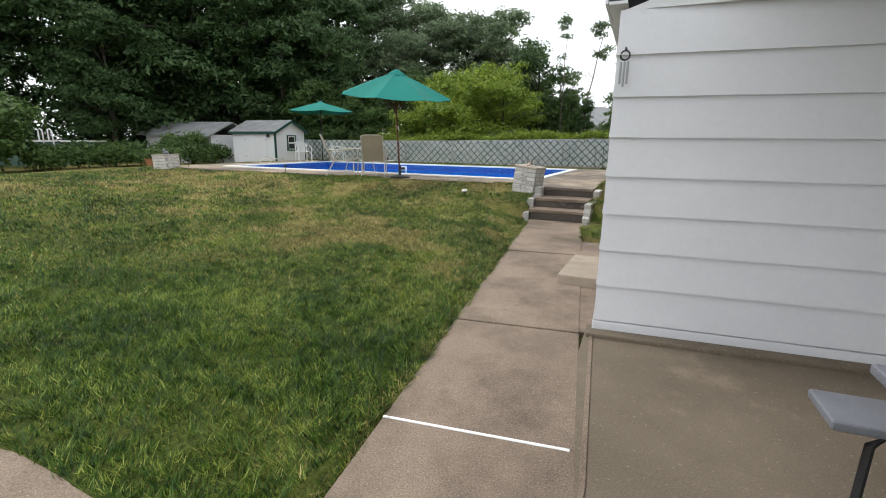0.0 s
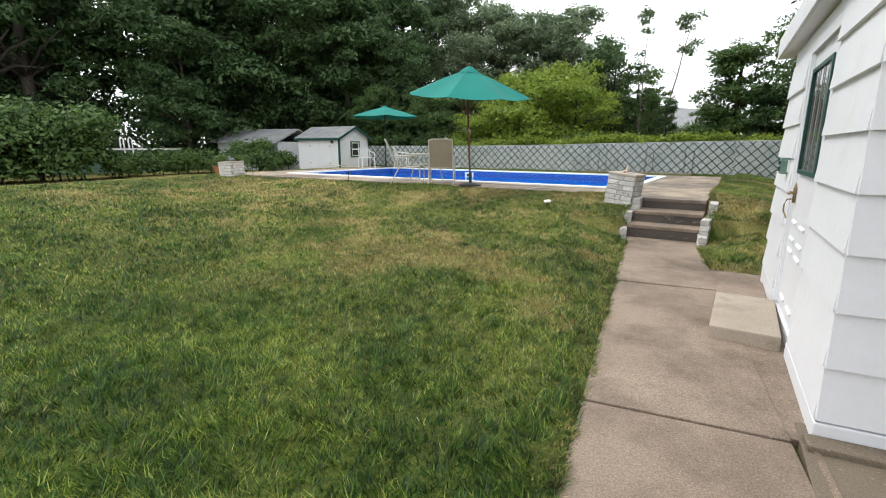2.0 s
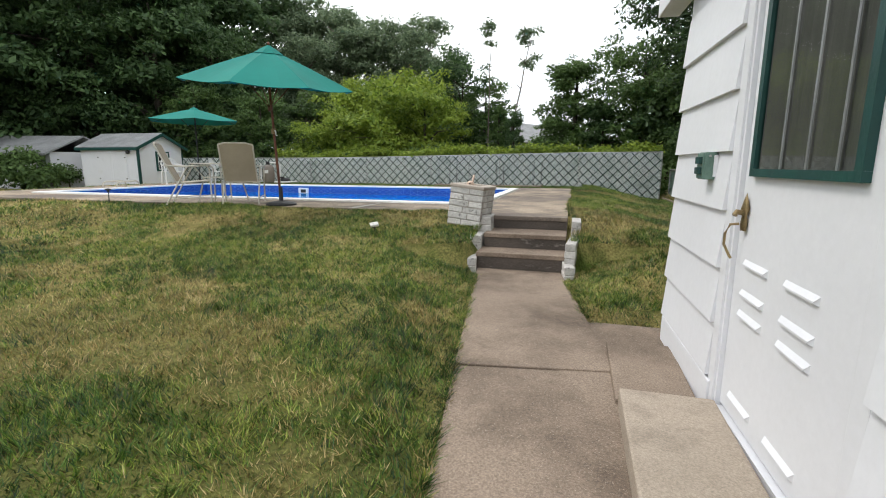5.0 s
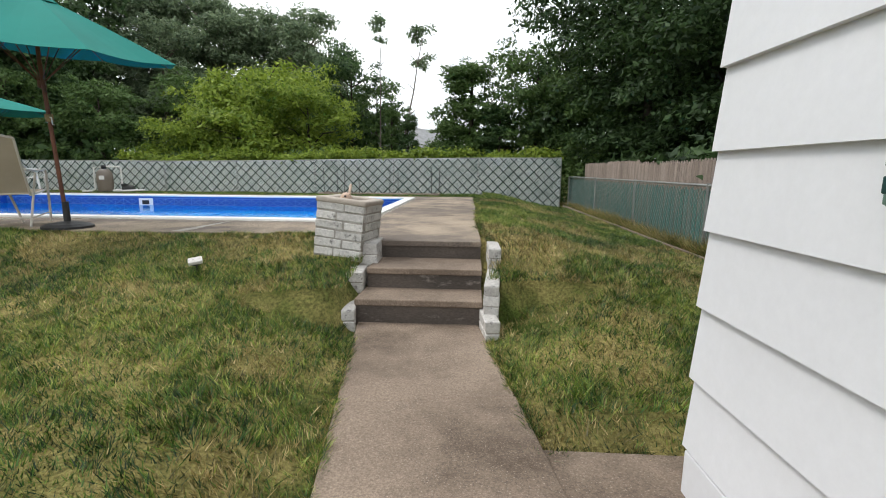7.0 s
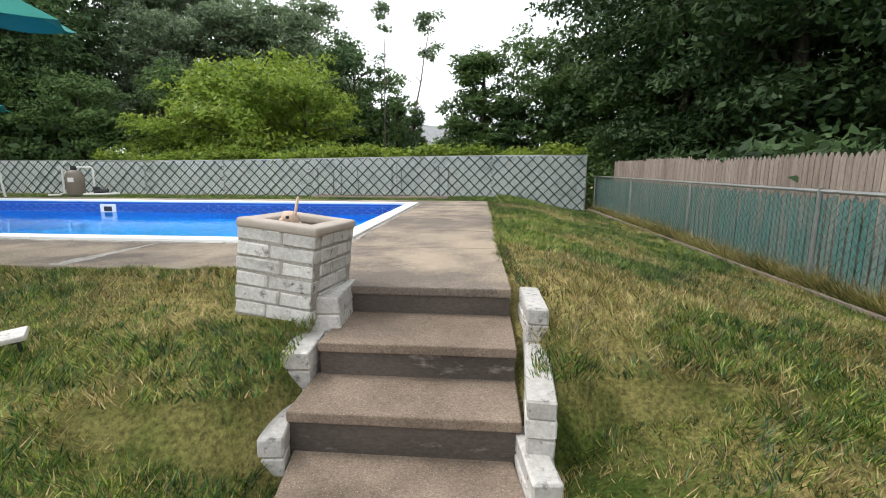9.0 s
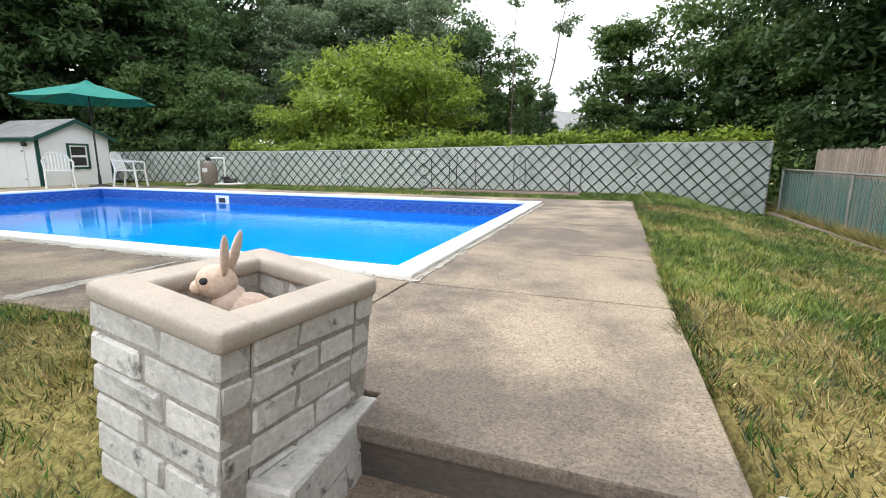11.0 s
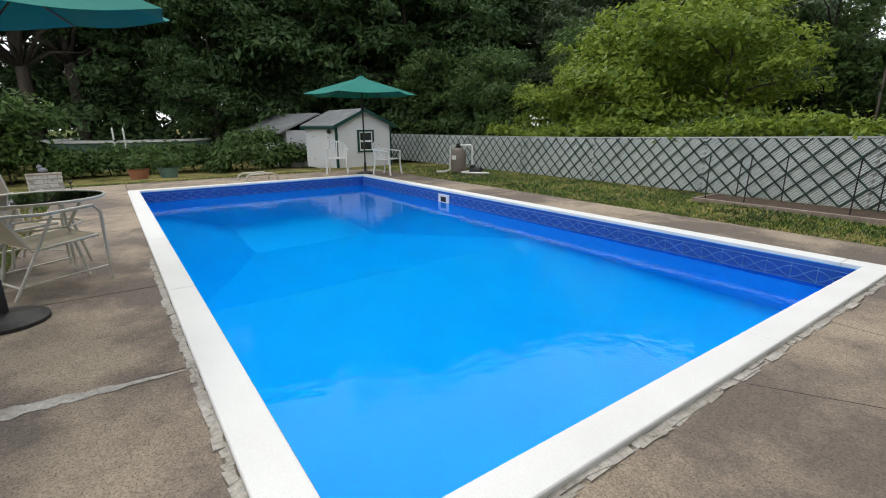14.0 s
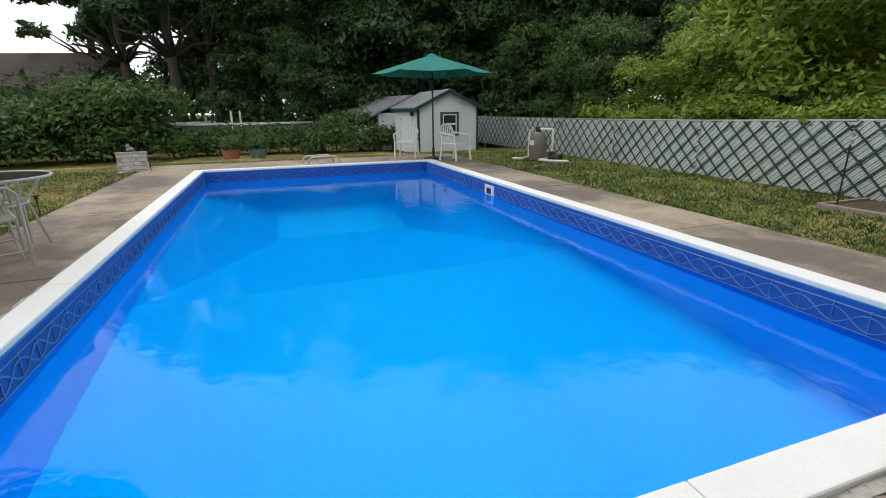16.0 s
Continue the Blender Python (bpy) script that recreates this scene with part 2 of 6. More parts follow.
M_galv = mat("galvanized_steel", (0.42, 0.43, 0.43), (0.3, 0.31, 0.31), big=4, small=50, rough=0.45, bump=0.08, metal=0.7)
M_wood = mat("weathered_fence_wood", (0.37, 0.30, 0.255), (0.24, 0.19, 0.16), big=3, small=30, bump=0.3, dist=0.006, stretch=(4, 4, 0.4), jitter=0.2)
M_brownwood = mat("pole_wood", (0.16, 0.06, 0.03), (0.1, 0.035, 0.02), big=5, small=40, rough=0.5, bump=0.1)
M_roof = mat("grey_roof_shingle", (0.3, 0.31, 0.31), (0.2, 0.205, 0.21), big=2, small=60, bump=0.3, dist=0.006)
M_green_trim = mat("dark_green_trim", (0.012, 0.07, 0.06), (0.01, 0.05, 0.045), big=5, small=40, rough=0.45, bump=0.08)
M_plastic = mat("white_plastic", (0.8, 0.8, 0.78), (0.74, 0.74, 0.72), big=4, small=60, rough=0.4, bump=0.03)
M_black = mat("black_plastic", (0.02, 0.02, 0.022), (0.03, 0.03, 0.03), big=5, small=60, rough=0.5, bump=0.1)
M_tan = mat("tan_sling_mesh", (0.40, 0.34, 0.26), (0.34, 0.29, 0.22), big=3, small=220, rough=0.8, bump=0.12, dist=0.001)
M_frame = mat("cream_chair_tube", (0.60, 0.56, 0.49), (0.5, 0.47, 0.41), big=4, small=50, rough=0.4, bump=0.05)
M_grey_bench = mat("grey_bench_plastic", (0.2, 0.21, 0.24), (0.16, 0.165, 0.19), big=4, small=80, rough=0.55, bump=0.08)
M_terra = mat("terracotta", (0.4, 0.17, 0.09), (0.32, 0.13, 0.07), big=5, small=60, bump=0.12)
M_bunny = mat("painted_rabbit_plaster", (0.66, 0.53, 0.45), (0.58, 0.40, 0.28), big=9, small=80, rough=0.7, bump=0.18, dist=0.004)
M_brass = mat("tarnished_brass", (0.35, 0.26, 0.13), (0.2, 0.15, 0.08), big=20, small=90, rough=0.4, bump=0.15, metal=0.8)
M_boxgreen = mat("patina_green_box", (0.16, 0.26, 0.21), (0.11, 0.19, 0.155), big=9, small=60, rough=0.5, bump=0.1)
M_glass_dark = mat("dark_window_glass", (0.025, 0.027, 0.03), (0.035, 0.036, 0.038), big=2, small=40, rough=0.08, bump=0.01, spec=0.6)
M_curtain = mat("grey_curtain", (0.22, 0.2, 0.19), (0.15, 0.14, 0.13), big=2, small=30, rough=0.9, bump=0.1, stretch=(3, 3, 0.3))
M_tank = mat("filter_tank_taupe", (0.22, 0.185, 0.15), (0.17, 0.145, 0.12), big=4, small=60, rough=0.5, bump=0.08)
M_mulch = mat("bed_soil", (0.1, 0.065, 0.04), (0.06, 0.04, 0.028), big=4, small=30, bump=0.5, dist=0.02)
M_siding_grey = mat("far_house_siding", (0.33, 0.34, 0.36), (0.28, 0.29, 0.31), big=1, small=20, bump=0.1)
M_brownroof = mat("brown_roof", (0.09, 0.065, 0.055), (0.06, 0.045, 0.04), big=2, small=30, bump=0.3)


def water_material():
    m = bpy.data.materials.new("pool_water")
    m.use_nodes = True
    n, l = m.node_tree.nodes, m.node_tree.links
    n.remove(n["Principled BSDF"])
    out = n["Material Output"]
    geo = n.new("ShaderNodeNewGeometry")
    n1, n2 = n.new("ShaderNodeTexNoise"), n.new("ShaderNodeTexNoise")
    n1.inputs["Scale"].default_value, n1.inputs["Detail"].default_value = 1.6, 2
    n2.inputs["Scale"].default_value, n2.inputs["Detail"].default_value = 7, 3
    l.new(geo.outputs["Position"], n1.inputs["Vector"])
    l.new(geo.outputs["Position"], n2.inputs["Vector"])
    b1, b2 = n.new("ShaderNodeBump"), n.new("ShaderNodeBump")
    b1.inputs["Strength"].default_value, b1.inputs["Distance"].default_value = 0.3, 0.012
    b2.inputs["Strength"].default_value, b2.inputs["Distance"].default_value = 0.6, 0.005
    l.new(n1.outputs["Fac"], b1.inputs["Height"])
    l.new(n2.outputs["Fac"], b2.inputs["Height"])
    l.new(b1.outputs["Normal"], b2.inputs["Normal"])
    fr = n.new("ShaderNodeFresnel")
    fr.inputs["IOR"].default_value = 1.33
    l.new(b2.outputs["Normal"], fr.inputs["Normal"])
    gl = n.new("ShaderNodeBsdfGlossy")
    gl.inputs["Roughness"].default_value = 0.02
    l.new(b2.outputs["Normal"], gl.inputs["Normal"])
    tr = n.new("ShaderNodeBsdfRefraction")
    tr.inputs["IOR"].default_value, tr.inputs["Roughness"].default_value = 1.33, 0.0
    l.new(b2.outputs["Normal"], tr.inputs["Normal"])
    tr.inputs["Color"].default_value = (0.05, 0.93, 1.0, 1)
    mx = n.new("ShaderNodeMixShader")
    l.new(fr.outputs[0], mx.inputs["Fac"])
    l.new(tr.outputs[0], mx.inputs[1])
    l.new(gl.outputs[0], mx.inputs[2])
    l.new(mx.outputs[0], out.inputs["Surface"])
    return m


M_water = water_material()


def glass_material():
    m = bpy.data.materials.new("clear_glass")
    m.use_nodes = True
    n, l = m.node_tree.nodes, m.node_tree.links
    n.remove(n["Principled BSDF"])
    fr = n.new("ShaderNodeFresnel")
    fr.inputs["IOR"].default_value = 1.5
    gl = n.new("ShaderNodeBsdfGlossy")
    gl.inputs["Roughness"].default_value = 0.03
    tr = n.new("ShaderNodeBsdfTransparent")
    tr.inputs["Color"].default_value = (0.8, 0.88, 0.86, 1)
    mx = n.new("ShaderNodeMixShader")
    l.new(fr.outputs[0], mx.inputs["Fac"])
    l.new(tr.outputs[0], mx.inputs[1])
    l.new(gl.outputs[0], mx.inputs[2])
    l.new(mx.outputs[0], n["Material Output"].inputs["Surface"])
    return m


M_glass = glass_material()


# ---- building helpers ----
def link_mesh(name, me, material, parent=None, label="", smooth=False):
    if material is not None and not me.materials:
        me.materials.append(material)
    if smooth:
        me.shade_smooth()
    ob = new(name, me)
    if parent is not None:
        ob.parent = parent
    if label:
        ob["label"] = label
    return ob


def part(name, bm, material, parent, label="", smooth=False):
    me = bpy.data.meshes.new(name)
    bm.normal_update()
    bm.to_mesh(me)
    bm.free()
    return link_mesh(name, me, material, parent, label, smooth)


def raw(name, verts, faces, material, parent=None, label="", smooth=False):
    me = bpy.data.meshes.new(name)
    me.from_pydata([tuple(v) for v in verts], [], faces)
    me.update()
    return link_mesh(name, me, material, parent, label, smooth)


def thing(name, label, category, m=None, group="", kind=""):
    ob = new(name)
    ob.empty_display_size = 0.1
    if m is not None:
        ob.matrix_basis = m
    return tagged(ob, label, category, group, kind)


def box(bm, x0, y0, z0, x1, y1, z1, m=None):
    r = bmesh.ops.create_cube(bm, size=1)
    t = Matrix.Translation(((x0 + x1) / 2, (y0 + y1) / 2, (z0 + z1) / 2)) @ Matrix.Diagonal((abs(x1 - x0), abs(y1 - y0), abs(z1 - z0), 1))
    bmesh.ops.transform(bm, matrix=(m @ t) if m is not None else t, verts=r["verts"])
    return r["verts"]


def bevel(bm, w, seg=2):
    bmesh.ops.bevel(bm, geom=bm.edges[:], offset=w, segments=seg, affect="EDGES", profile=0.6)
    return bm


def bbox(x0, y0, z0, x1, y1, z1, w=0.01, seg=2, m=None):
    bm = bmesh.new()
    box(bm, x0, y0, z0, x1, y1, z1)
    bevel(bm, w, seg)
    if m is not None:
        bmesh.ops.transform(bm, matrix=m, verts=bm.verts[:])
    return bm


def tube(bm, pts, r, sides=8, r2=None, closed=False):
    """A round tube along points."""
    pts = [Vector(p) for p in pts]
    rings = []
    k = len(pts)
    for i, p in enumerate(pts):
        a, b = pts[max(i - 1, 0)], pts[min(i + 1, k - 1)]
        if closed:
            a, b = pts[i - 1], pts[(i + 1) % k]
        d = (b - a).normalized()
        u = d.orthogonal().normalized() if abs(d.z) > 0.9 else d.cross(Vector((0, 0, 1))).normalized()
        v = d.cross(u)
        rr = r if r2 is None else r + (r2 - r) * i / max(1, k - 1)
        rings.append([bm.verts.new(p + u * math.cos(2 * math.pi * j / sides) * rr + v * math.sin(2 * math.pi * j / sides) * rr) for j in range(sides)])
    for i in range(k if closed else k - 1):
        r0, r1 = rings[i], rings[(i + 1) % k]
        for j in range(sides):
            bm.faces.new((r0[j], r0[(j + 1) % sides], r1[(j + 1) % sides], r1[j]))
    if not closed:
        bm.faces.new(rings[0][::-1])
        bm.faces.new(rings[-1])
    return bm


def tubes(*specs, sides=8):
    bm = bmesh.new()
    for pts, r in specs:
        tube(bm, pts, r, sides)
    bmesh.ops.recalc_face_normals(bm, faces=bm.faces[:])
    return bm


def lathe(profile, sides=24):
    """A solid of revolution from (radius, height) pairs."""
    bm = bmesh.new()
    rings = []
    for r, z in profile:
        rings.append([bm.verts.new((r * math.cos(2 * math.pi * j / sides), r * math.sin(2 * math.pi * j / sides), z)) for j in range(sides)])
    for a, b in zip(rings, rings[1:]):
        for j in range(sides):
            bm.faces.new((a[j], a[(j + 1) % sides], b[(j + 1) % sides], b[j]))
    if profile[0][0] > 0.001:
        bm.faces.new(rings[0][::-1])
    if profile[-1][0] > 0.001:
        bm.faces.new(rings[-1])
    bmesh.ops.remove_doubles(bm, verts=bm.verts[:], dist=0.0005)
    bmesh.ops.recalc_face_normals(bm, faces=bm.faces[:])
    return bm


def moved(bm, m):
    bmesh.ops.transform(bm, matrix=m, verts=bm.verts[:])
    return bm


# ---- plan ----
DECK, COPE, WATER, BAND = 0.575, 0.61, 0.355, 0.35
PX0, PX1, PY0, PY1 = -12.72, -2.07, 10.315, 15.73      # coping, outer
INX, INY = 0.20, 0.205                                # coping widths
DX0, DX1, DY0, DY1 = -14.4, -0.60, 9.15, 16.75        # pool deck
WALK_A = (0.05, 0.55)                                # a point on the walk's centre line
WALK_DIR = Vector((-0.155, 0.988, 0)).normalized()
WALK_R = Vector((WALK_DIR.y, -WALK_DIR.x, 0))


def walk_at(s, c, z):
    """A place on the walk: s metres along it, c metres to the right of its centre."""
    p = Vector((WALK_A[0], WALK_A[1], z)) + WALK_DIR * s + WALK_R * c
    return p


def sstep(a, b, v):
    t = np.clip((v - a) / (b - a), 0, 1)
    return t * t * (3 - 2 * t)


def ground_z(x, y):
    """Height of the lawn."""
    x, y = np.asarray(x, float), np.asarray(y, float)
    rise = 0.12 * sstep(2.5, 6.5, y) + 0.40 * sstep(6.3, 9.3, y)
    base = 0.03 + rise
    left = 0.03 + 0.46 * sstep(-4.0, -11.5, x) * sstep(-3, 3, y)
    z = np.maximum(base, left)
    z = z - 0.30 * sstep(-14.5, -20.0, x)
    lvl = 0.10 + 0.45 * sstep(6.6, 9.0, y) * (1 - 0.95 * sstep(-0.4, 2.4, x)) - 0.05 * sstep(16, 21, y) * sstep(0, 2, x)
    rr = np.where(x > -0.6, lvl, z)
    back = 0.52 - 0.06 * sstep(17, 20, y) + 0.0 * x
    z = np.where((y > 16.5) & (x < -0.3), np.where(x < -14.5, np.minimum(z, back), back), np.where(x > -0.58, rr, z))
    return z


# ---- ground: one sheet to the horizon ----
def axis(lo, hi, step, far):
    a = list(np.arange(lo, hi + step / 2, step))
    d, left, right = step, [lo], [hi]
    while left[-1] > -far:
        d *= 1.35
        left.append(left[-1] - d)
        right.append(right[-1] + d)
    return np.array(left[:0:-1] + a + right[1:])


def on_walk(x, y, grow=0.0):
    s = (x - WALK_A[0]) * WALK_DIR.x + (y - WALK_A[1]) * WALK_DIR.y
    c = (x - WALK_A[0]) * WALK_R.x + (y - WALK_A[1]) * WALK_R.y
    return (np.abs(c) < 0.49 + grow) & (s > -3.2) & (s < 7.6)


def paved(x, y, grow=0.0):
    """Where no grass grows."""
    m = on_walk(x, y, grow)
    m |= (x > DX0 - grow) & (x < DX1 + grow) & (y > DY0 - grow) & (y < DY1 + grow)
    m |= (x > -1.62 - grow) & (x < -0.58 + grow) & (y > 7.6) & (y < 9.3)
    m |= (x > -1.45 - 0.155 * y * 0 - grow) & (x < -0.55 + grow) & (y > 6.9) & (y < 7.95)
    m |= (x > -0.5) & (y < 6.18 + 0.05 * x + grow) & (y > -6)
    m |= (x < -0.3) & (y < 0.0 + grow) & (y > -1.1 - grow) & (x > -9)
    m |= (x > -2.14) & (x < -1.6) & (y > 8.4) & (y < 9.0)
    return m


def cap_paving(x, y, z):
    """Keep the lawn below the paving and let it meet the paving's edges."""
    s = (x - WALK_A[0]) * WALK_DIR.x + (y - WALK_A[1]) * WALK_DIR.y
    c = (x - WALK_A[0]) * WALK_R.x + (y - WALK_A[1]) * WALK_R.y
    d = np.abs(c) - 0.49
    on = (s > -3.4) & (s < 7.4)
    z = np.where(on, np.minimum(z, 0.012 + np.clip(d - 0.05, 0, None) * 0.30), z)
    house_side = (x > -0.55) & (y < 6.45)
    z = np.where(house_side, np.minimum(z, -0.02 + np.clip(y - 6.2, 0, None) * 0.3), z)
    st = (x > -1.66) & (x < -0.52) & (y > 7.5) & (y < 9.4)
    z = np.where(st, np.minimum(z, np.where(y < 8.15, -0.02, np.where(y < 8.55, 0.12, 0.3))), z)
    dk = (x > DX0) & (x < DX1) & (y > DY0) & (y < DY1)
    z = np.where(dk, np.minimum(z, DECK - 0.05), z)
    cr = (x > -9) & (x < -0.3) & (y < 0.0) & (y > -1.1)
    z = np.where(cr, np.minimum(z, 0.0), z)
    return z


def bump(x, y):
    return 0.02 * np.sin(x * 1.7 + 0.6 * np.sin(y * 1.3)) * np.sin(y * 1.5 + 1.0) + 0.010 * np.sin(x * 4.1 + y * 2.3) * np.sin(y * 3.7 - x)


def ground_top(x, y):
    return cap_paving(x, y, ground_z(x, y) + bump(x, y))


gx, gy = axis(-22, 4, 0.2, 900), axis(-4, 22, 0.2, 900)
GX, GY = np.meshgrid(gx, gy, indexing="ij")
GZ = ground_z(GX, GY)
GZ = GZ + np.where((np.abs(GX + 9) < 18) & (np.abs(GY - 9) < 18), bump(GX, GY), 0)
GZ = cap_paving(GX, GY, GZ)
far_drop = np.clip((np.hypot(GX, GY) - 60) / 400, 0, 1) * 3
GZ = GZ - far_drop
nx, ny = len(gx), len(gy)
gverts = np.stack([GX, GY, GZ], -1).reshape(-1, 3)
gfaces = []
for i in range(nx - 1):
    for j in range(ny - 1):
        cx, cy = (gx[i] + gx[i + 1]) / 2, (gy[j] + gy[j + 1]) / 2
        if PX0 - 0.2 < cx < PX1 + 0.2 and PY0 - 0.2 < cy < PY1 + 0.2:
            continue
        a = i * ny + j
        gfaces.append((a, a + ny, a + ny + 1, a + 1))
ground = raw("ground", gverts, gfaces, M_soil, smooth=True)
tagged(ground, "uneven lawn ground with green and dry patches", "ground", kind="structure")


# ---- walk: angled concrete slabs with joints ----
def slab_pts(s0, s1, c0, c1, top, bottom, bm):
    vs = [bm.verts.new(walk_at(s, c, z)) for z in (bottom, top) for s, c in ((s0, c0), (s0, c1), (s1, c1), (s1, c0))]
    for f in ((3, 2, 1, 0), (4, 5, 6, 7), (0, 1, 5, 4), (1, 2, 6, 5), (2, 3, 7, 6), (3, 0, 4, 7)):
        bm.faces.new([vs[k] for k in f])


walk_base = thing("walk", "narrow weathered concrete garden walk in jointed slabs", "walk", kind="structure")
cuts = [-3.2, -0.9, 0.52, 2.0, 3.36, 4.68, 6.14, 7.55]
for a, b in zip(cuts, cuts[1:]):
    bm = bmesh.new()
    slab_pts(a + 0.006, b - 0.006, -0.49, 0.49, 0.03 + 0.004 * math.sin(a * 7), -0.12, bm)
    bevel(bm, 0.008, 2)
    part("slab", bm, M_walk, walk_base)
bm = bmesh.new()
slab_pts(0.508, 0.527, -0.49, 0.46, 0.033, 0.0, bm)
part("white_joint", bm, M_coping, walk_base, "white caulked joint")
bm = bmesh.new()
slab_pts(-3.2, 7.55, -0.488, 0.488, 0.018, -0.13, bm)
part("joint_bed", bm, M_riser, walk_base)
# the paved patch beside the walk's end, and the cross path at its start
bm = bbox(-0.52, 2.65, -0.1, 0.40, 6.2, 0.024, 0.006)
part("side_slab", bm, M_walk, walk_base)
bm = bbox(-9.0, -1.05, -0.1, -0.45, 0.0, 0.022, 0.008)
part("cross_slab", bm, M_walk, walk_base)

# ---- patio in front of the house ----
patio = thing("patio", "damp brownish concrete patio slab beside the house", "patio", kind="structure")
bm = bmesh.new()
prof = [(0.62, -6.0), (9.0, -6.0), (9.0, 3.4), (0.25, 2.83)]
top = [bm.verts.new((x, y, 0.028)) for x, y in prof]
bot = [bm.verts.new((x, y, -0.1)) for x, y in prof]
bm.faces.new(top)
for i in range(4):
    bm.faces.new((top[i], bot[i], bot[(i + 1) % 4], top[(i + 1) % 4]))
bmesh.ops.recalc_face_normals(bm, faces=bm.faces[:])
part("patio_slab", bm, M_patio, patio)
bm = tubes(([(0.60, -3.0, 0.012), (0.52, 0.9, 0.02), (0.31, 2.62, 0.02)], 0.02), sides=6)
part("raised_joint", bm, M_walk, patio)

# ---- steps ----
steps = thing("steps", "three worn concrete garden steps with dark blotched risers", "steps", kind="structure")
LV = [0.03, 0.225, 0.405, DECK]
YS = [7.90, 8.28, 8.80, 9.35]
XL = [-1.62, -1.60, -1.58]
for k in range(3):
    part("tread", bbox(XL[k], YS[k] - 0.015, LV[k + 1] - 0.055, -0.575, YS[k + 1] + 0.02, LV[k + 1], 0.012, 3), M_walk, steps) if k < 2 else None
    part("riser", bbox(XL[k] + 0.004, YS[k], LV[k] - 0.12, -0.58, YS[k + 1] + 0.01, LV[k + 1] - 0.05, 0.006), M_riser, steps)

# ---- pool deck: slabs round the pool ----
deck = thing("pool_deck", "weathered tan concrete pool deck with cracked joints", "pool deck", kind="structure")
g = 0.006
strips = []
xs = [DX0, -11.2, -8.4, -5.6, -3.9, -2.07]
for a, b in zip(xs, xs[1:]):
    strips.append((a, DY0, b, PY0 + 0.02))
xs = [DX0, -11.0, -8.0, -5.0, -1.58]
for a, b in zip(xs, xs[1:]):
    strips.append((a, PY1 - 0.02, b, DY1))
strips += [(DX0, PY0 + 0.02, PX0 + 0.02, 13.0), (DX0, 13.0, PX0 + 0.02, PY1 - 0.02)]
ys = [9.355, 10.26, 13.9, DY1]
for a, b in zip(ys, ys[1:]):
    if a > 10:
        strips.append((PX1 - 0.02, a, DX1, b))
for x0, y0, x1, y1 in strips:
    if y1 - y0 < 0.05:
        continue
    bm = bmesh.new()
    box(bm, x0 + g, y0 + g, 0.2, x1 - g, y1 - g, DECK + random.uniform(-0.002, 0.002))
    bevel(bm, 0.006, 2)
    part("slab", bm, M_conc, deck)
bm = bmesh.new()
outline = [(-2.064, 8.97), (-1.585, 8.97), (-1.585, 8.785), (-0.575, 8.785), (-0.600, 10.254), (-2.064, 10.254)]
up = [bm.verts.new((x, y, DECK)) for x, y in outline]
dn = [bm.verts.new((x, y, DECK - 0.055)) for x, y in outline]
bm.faces.new(up)
bm.faces.new(dn[::-1])
for i in range(6):
    bm.faces.new((up[i], dn[i], dn[(i + 1) % 6], up[(i + 1) % 6]))
bmesh.ops.recalc_face_normals(bm, faces=bm.faces[:])
bevel(bm, 0.01, 2)
part("slab", bm, M_conc, deck)
bm = bmesh.new()
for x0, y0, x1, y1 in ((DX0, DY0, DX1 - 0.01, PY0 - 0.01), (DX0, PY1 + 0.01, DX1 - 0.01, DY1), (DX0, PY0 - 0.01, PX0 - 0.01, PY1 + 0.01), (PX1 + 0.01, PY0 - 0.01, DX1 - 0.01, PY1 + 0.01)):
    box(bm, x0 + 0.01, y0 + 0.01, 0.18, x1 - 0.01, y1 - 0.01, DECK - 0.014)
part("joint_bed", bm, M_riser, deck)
for pts in ([(-1.42, 11.52), (-1.15, 11.46), (-0.95, 11.49), (-0.63, 11.42)], [(-2.0, 12.6), (-1.5, 12.9), (-1.2, 12.7)], [(-1.4, 13.3), (-1.0, 13.2), (-0.8, 13.35)]):
    part("crack", tubes(([(x, y, DECK - 0.003) for x, y in pts], 0.0055), sides=5), M_riser, deck)
bm = bmesh.new()
rng = random.Random(4)
va, vb = [], []
for i in range(25):
    y, w = 10.27 - 1.1 * i / 24, 0.008 + 0.075 * i / 24
    va.append(bm.verts.new((-3.86 - 0.05 * i / 24 - w * rng.uniform(0.6, 1.3), y, DECK + 0.0035)))
    vb.append(bm.verts.new((-3.86 - 0.05 * i / 24 + w * rng.uniform(0.6, 1.3), y, DECK + 0.0035)))
for i in range(24):
    bm.faces.new((va[i], vb[i], vb[i + 1], va[i + 1]))
bmesh.ops.recalc_face_normals(bm, faces=bm.faces[:])
part("cement_smear", bm, M_mortar, deck, "pale cement smear")

# ---- pool ----
pool = thing("swimming_pool", "rectangular in-ground pool with blue liner and white coping", "swimming pool", kind="structure")
ix0, ix1, iy0, iy1 = PX0 + INX, PX1 - INX, PY0 + INY, PY1 - INY
SH, DP = WATER - 1.05, WATER - 2.2


hx0, hx1, hy0, hy1 = ix0 + 1.1, ix0 + 3.2, iy0 + 1.4, iy1 - 1.4
brk = ix0 + 6.2
bm = bmesh.new()
P = lambda x, y, z: bm.verts.new((x, y, z))
t = [P(ix0, iy0, COPE - 0.04), P(ix1, iy0, COPE - 0.04), P(ix1, iy1, COPE - 0.04), P(ix0, iy1, COPE - 0.04)]
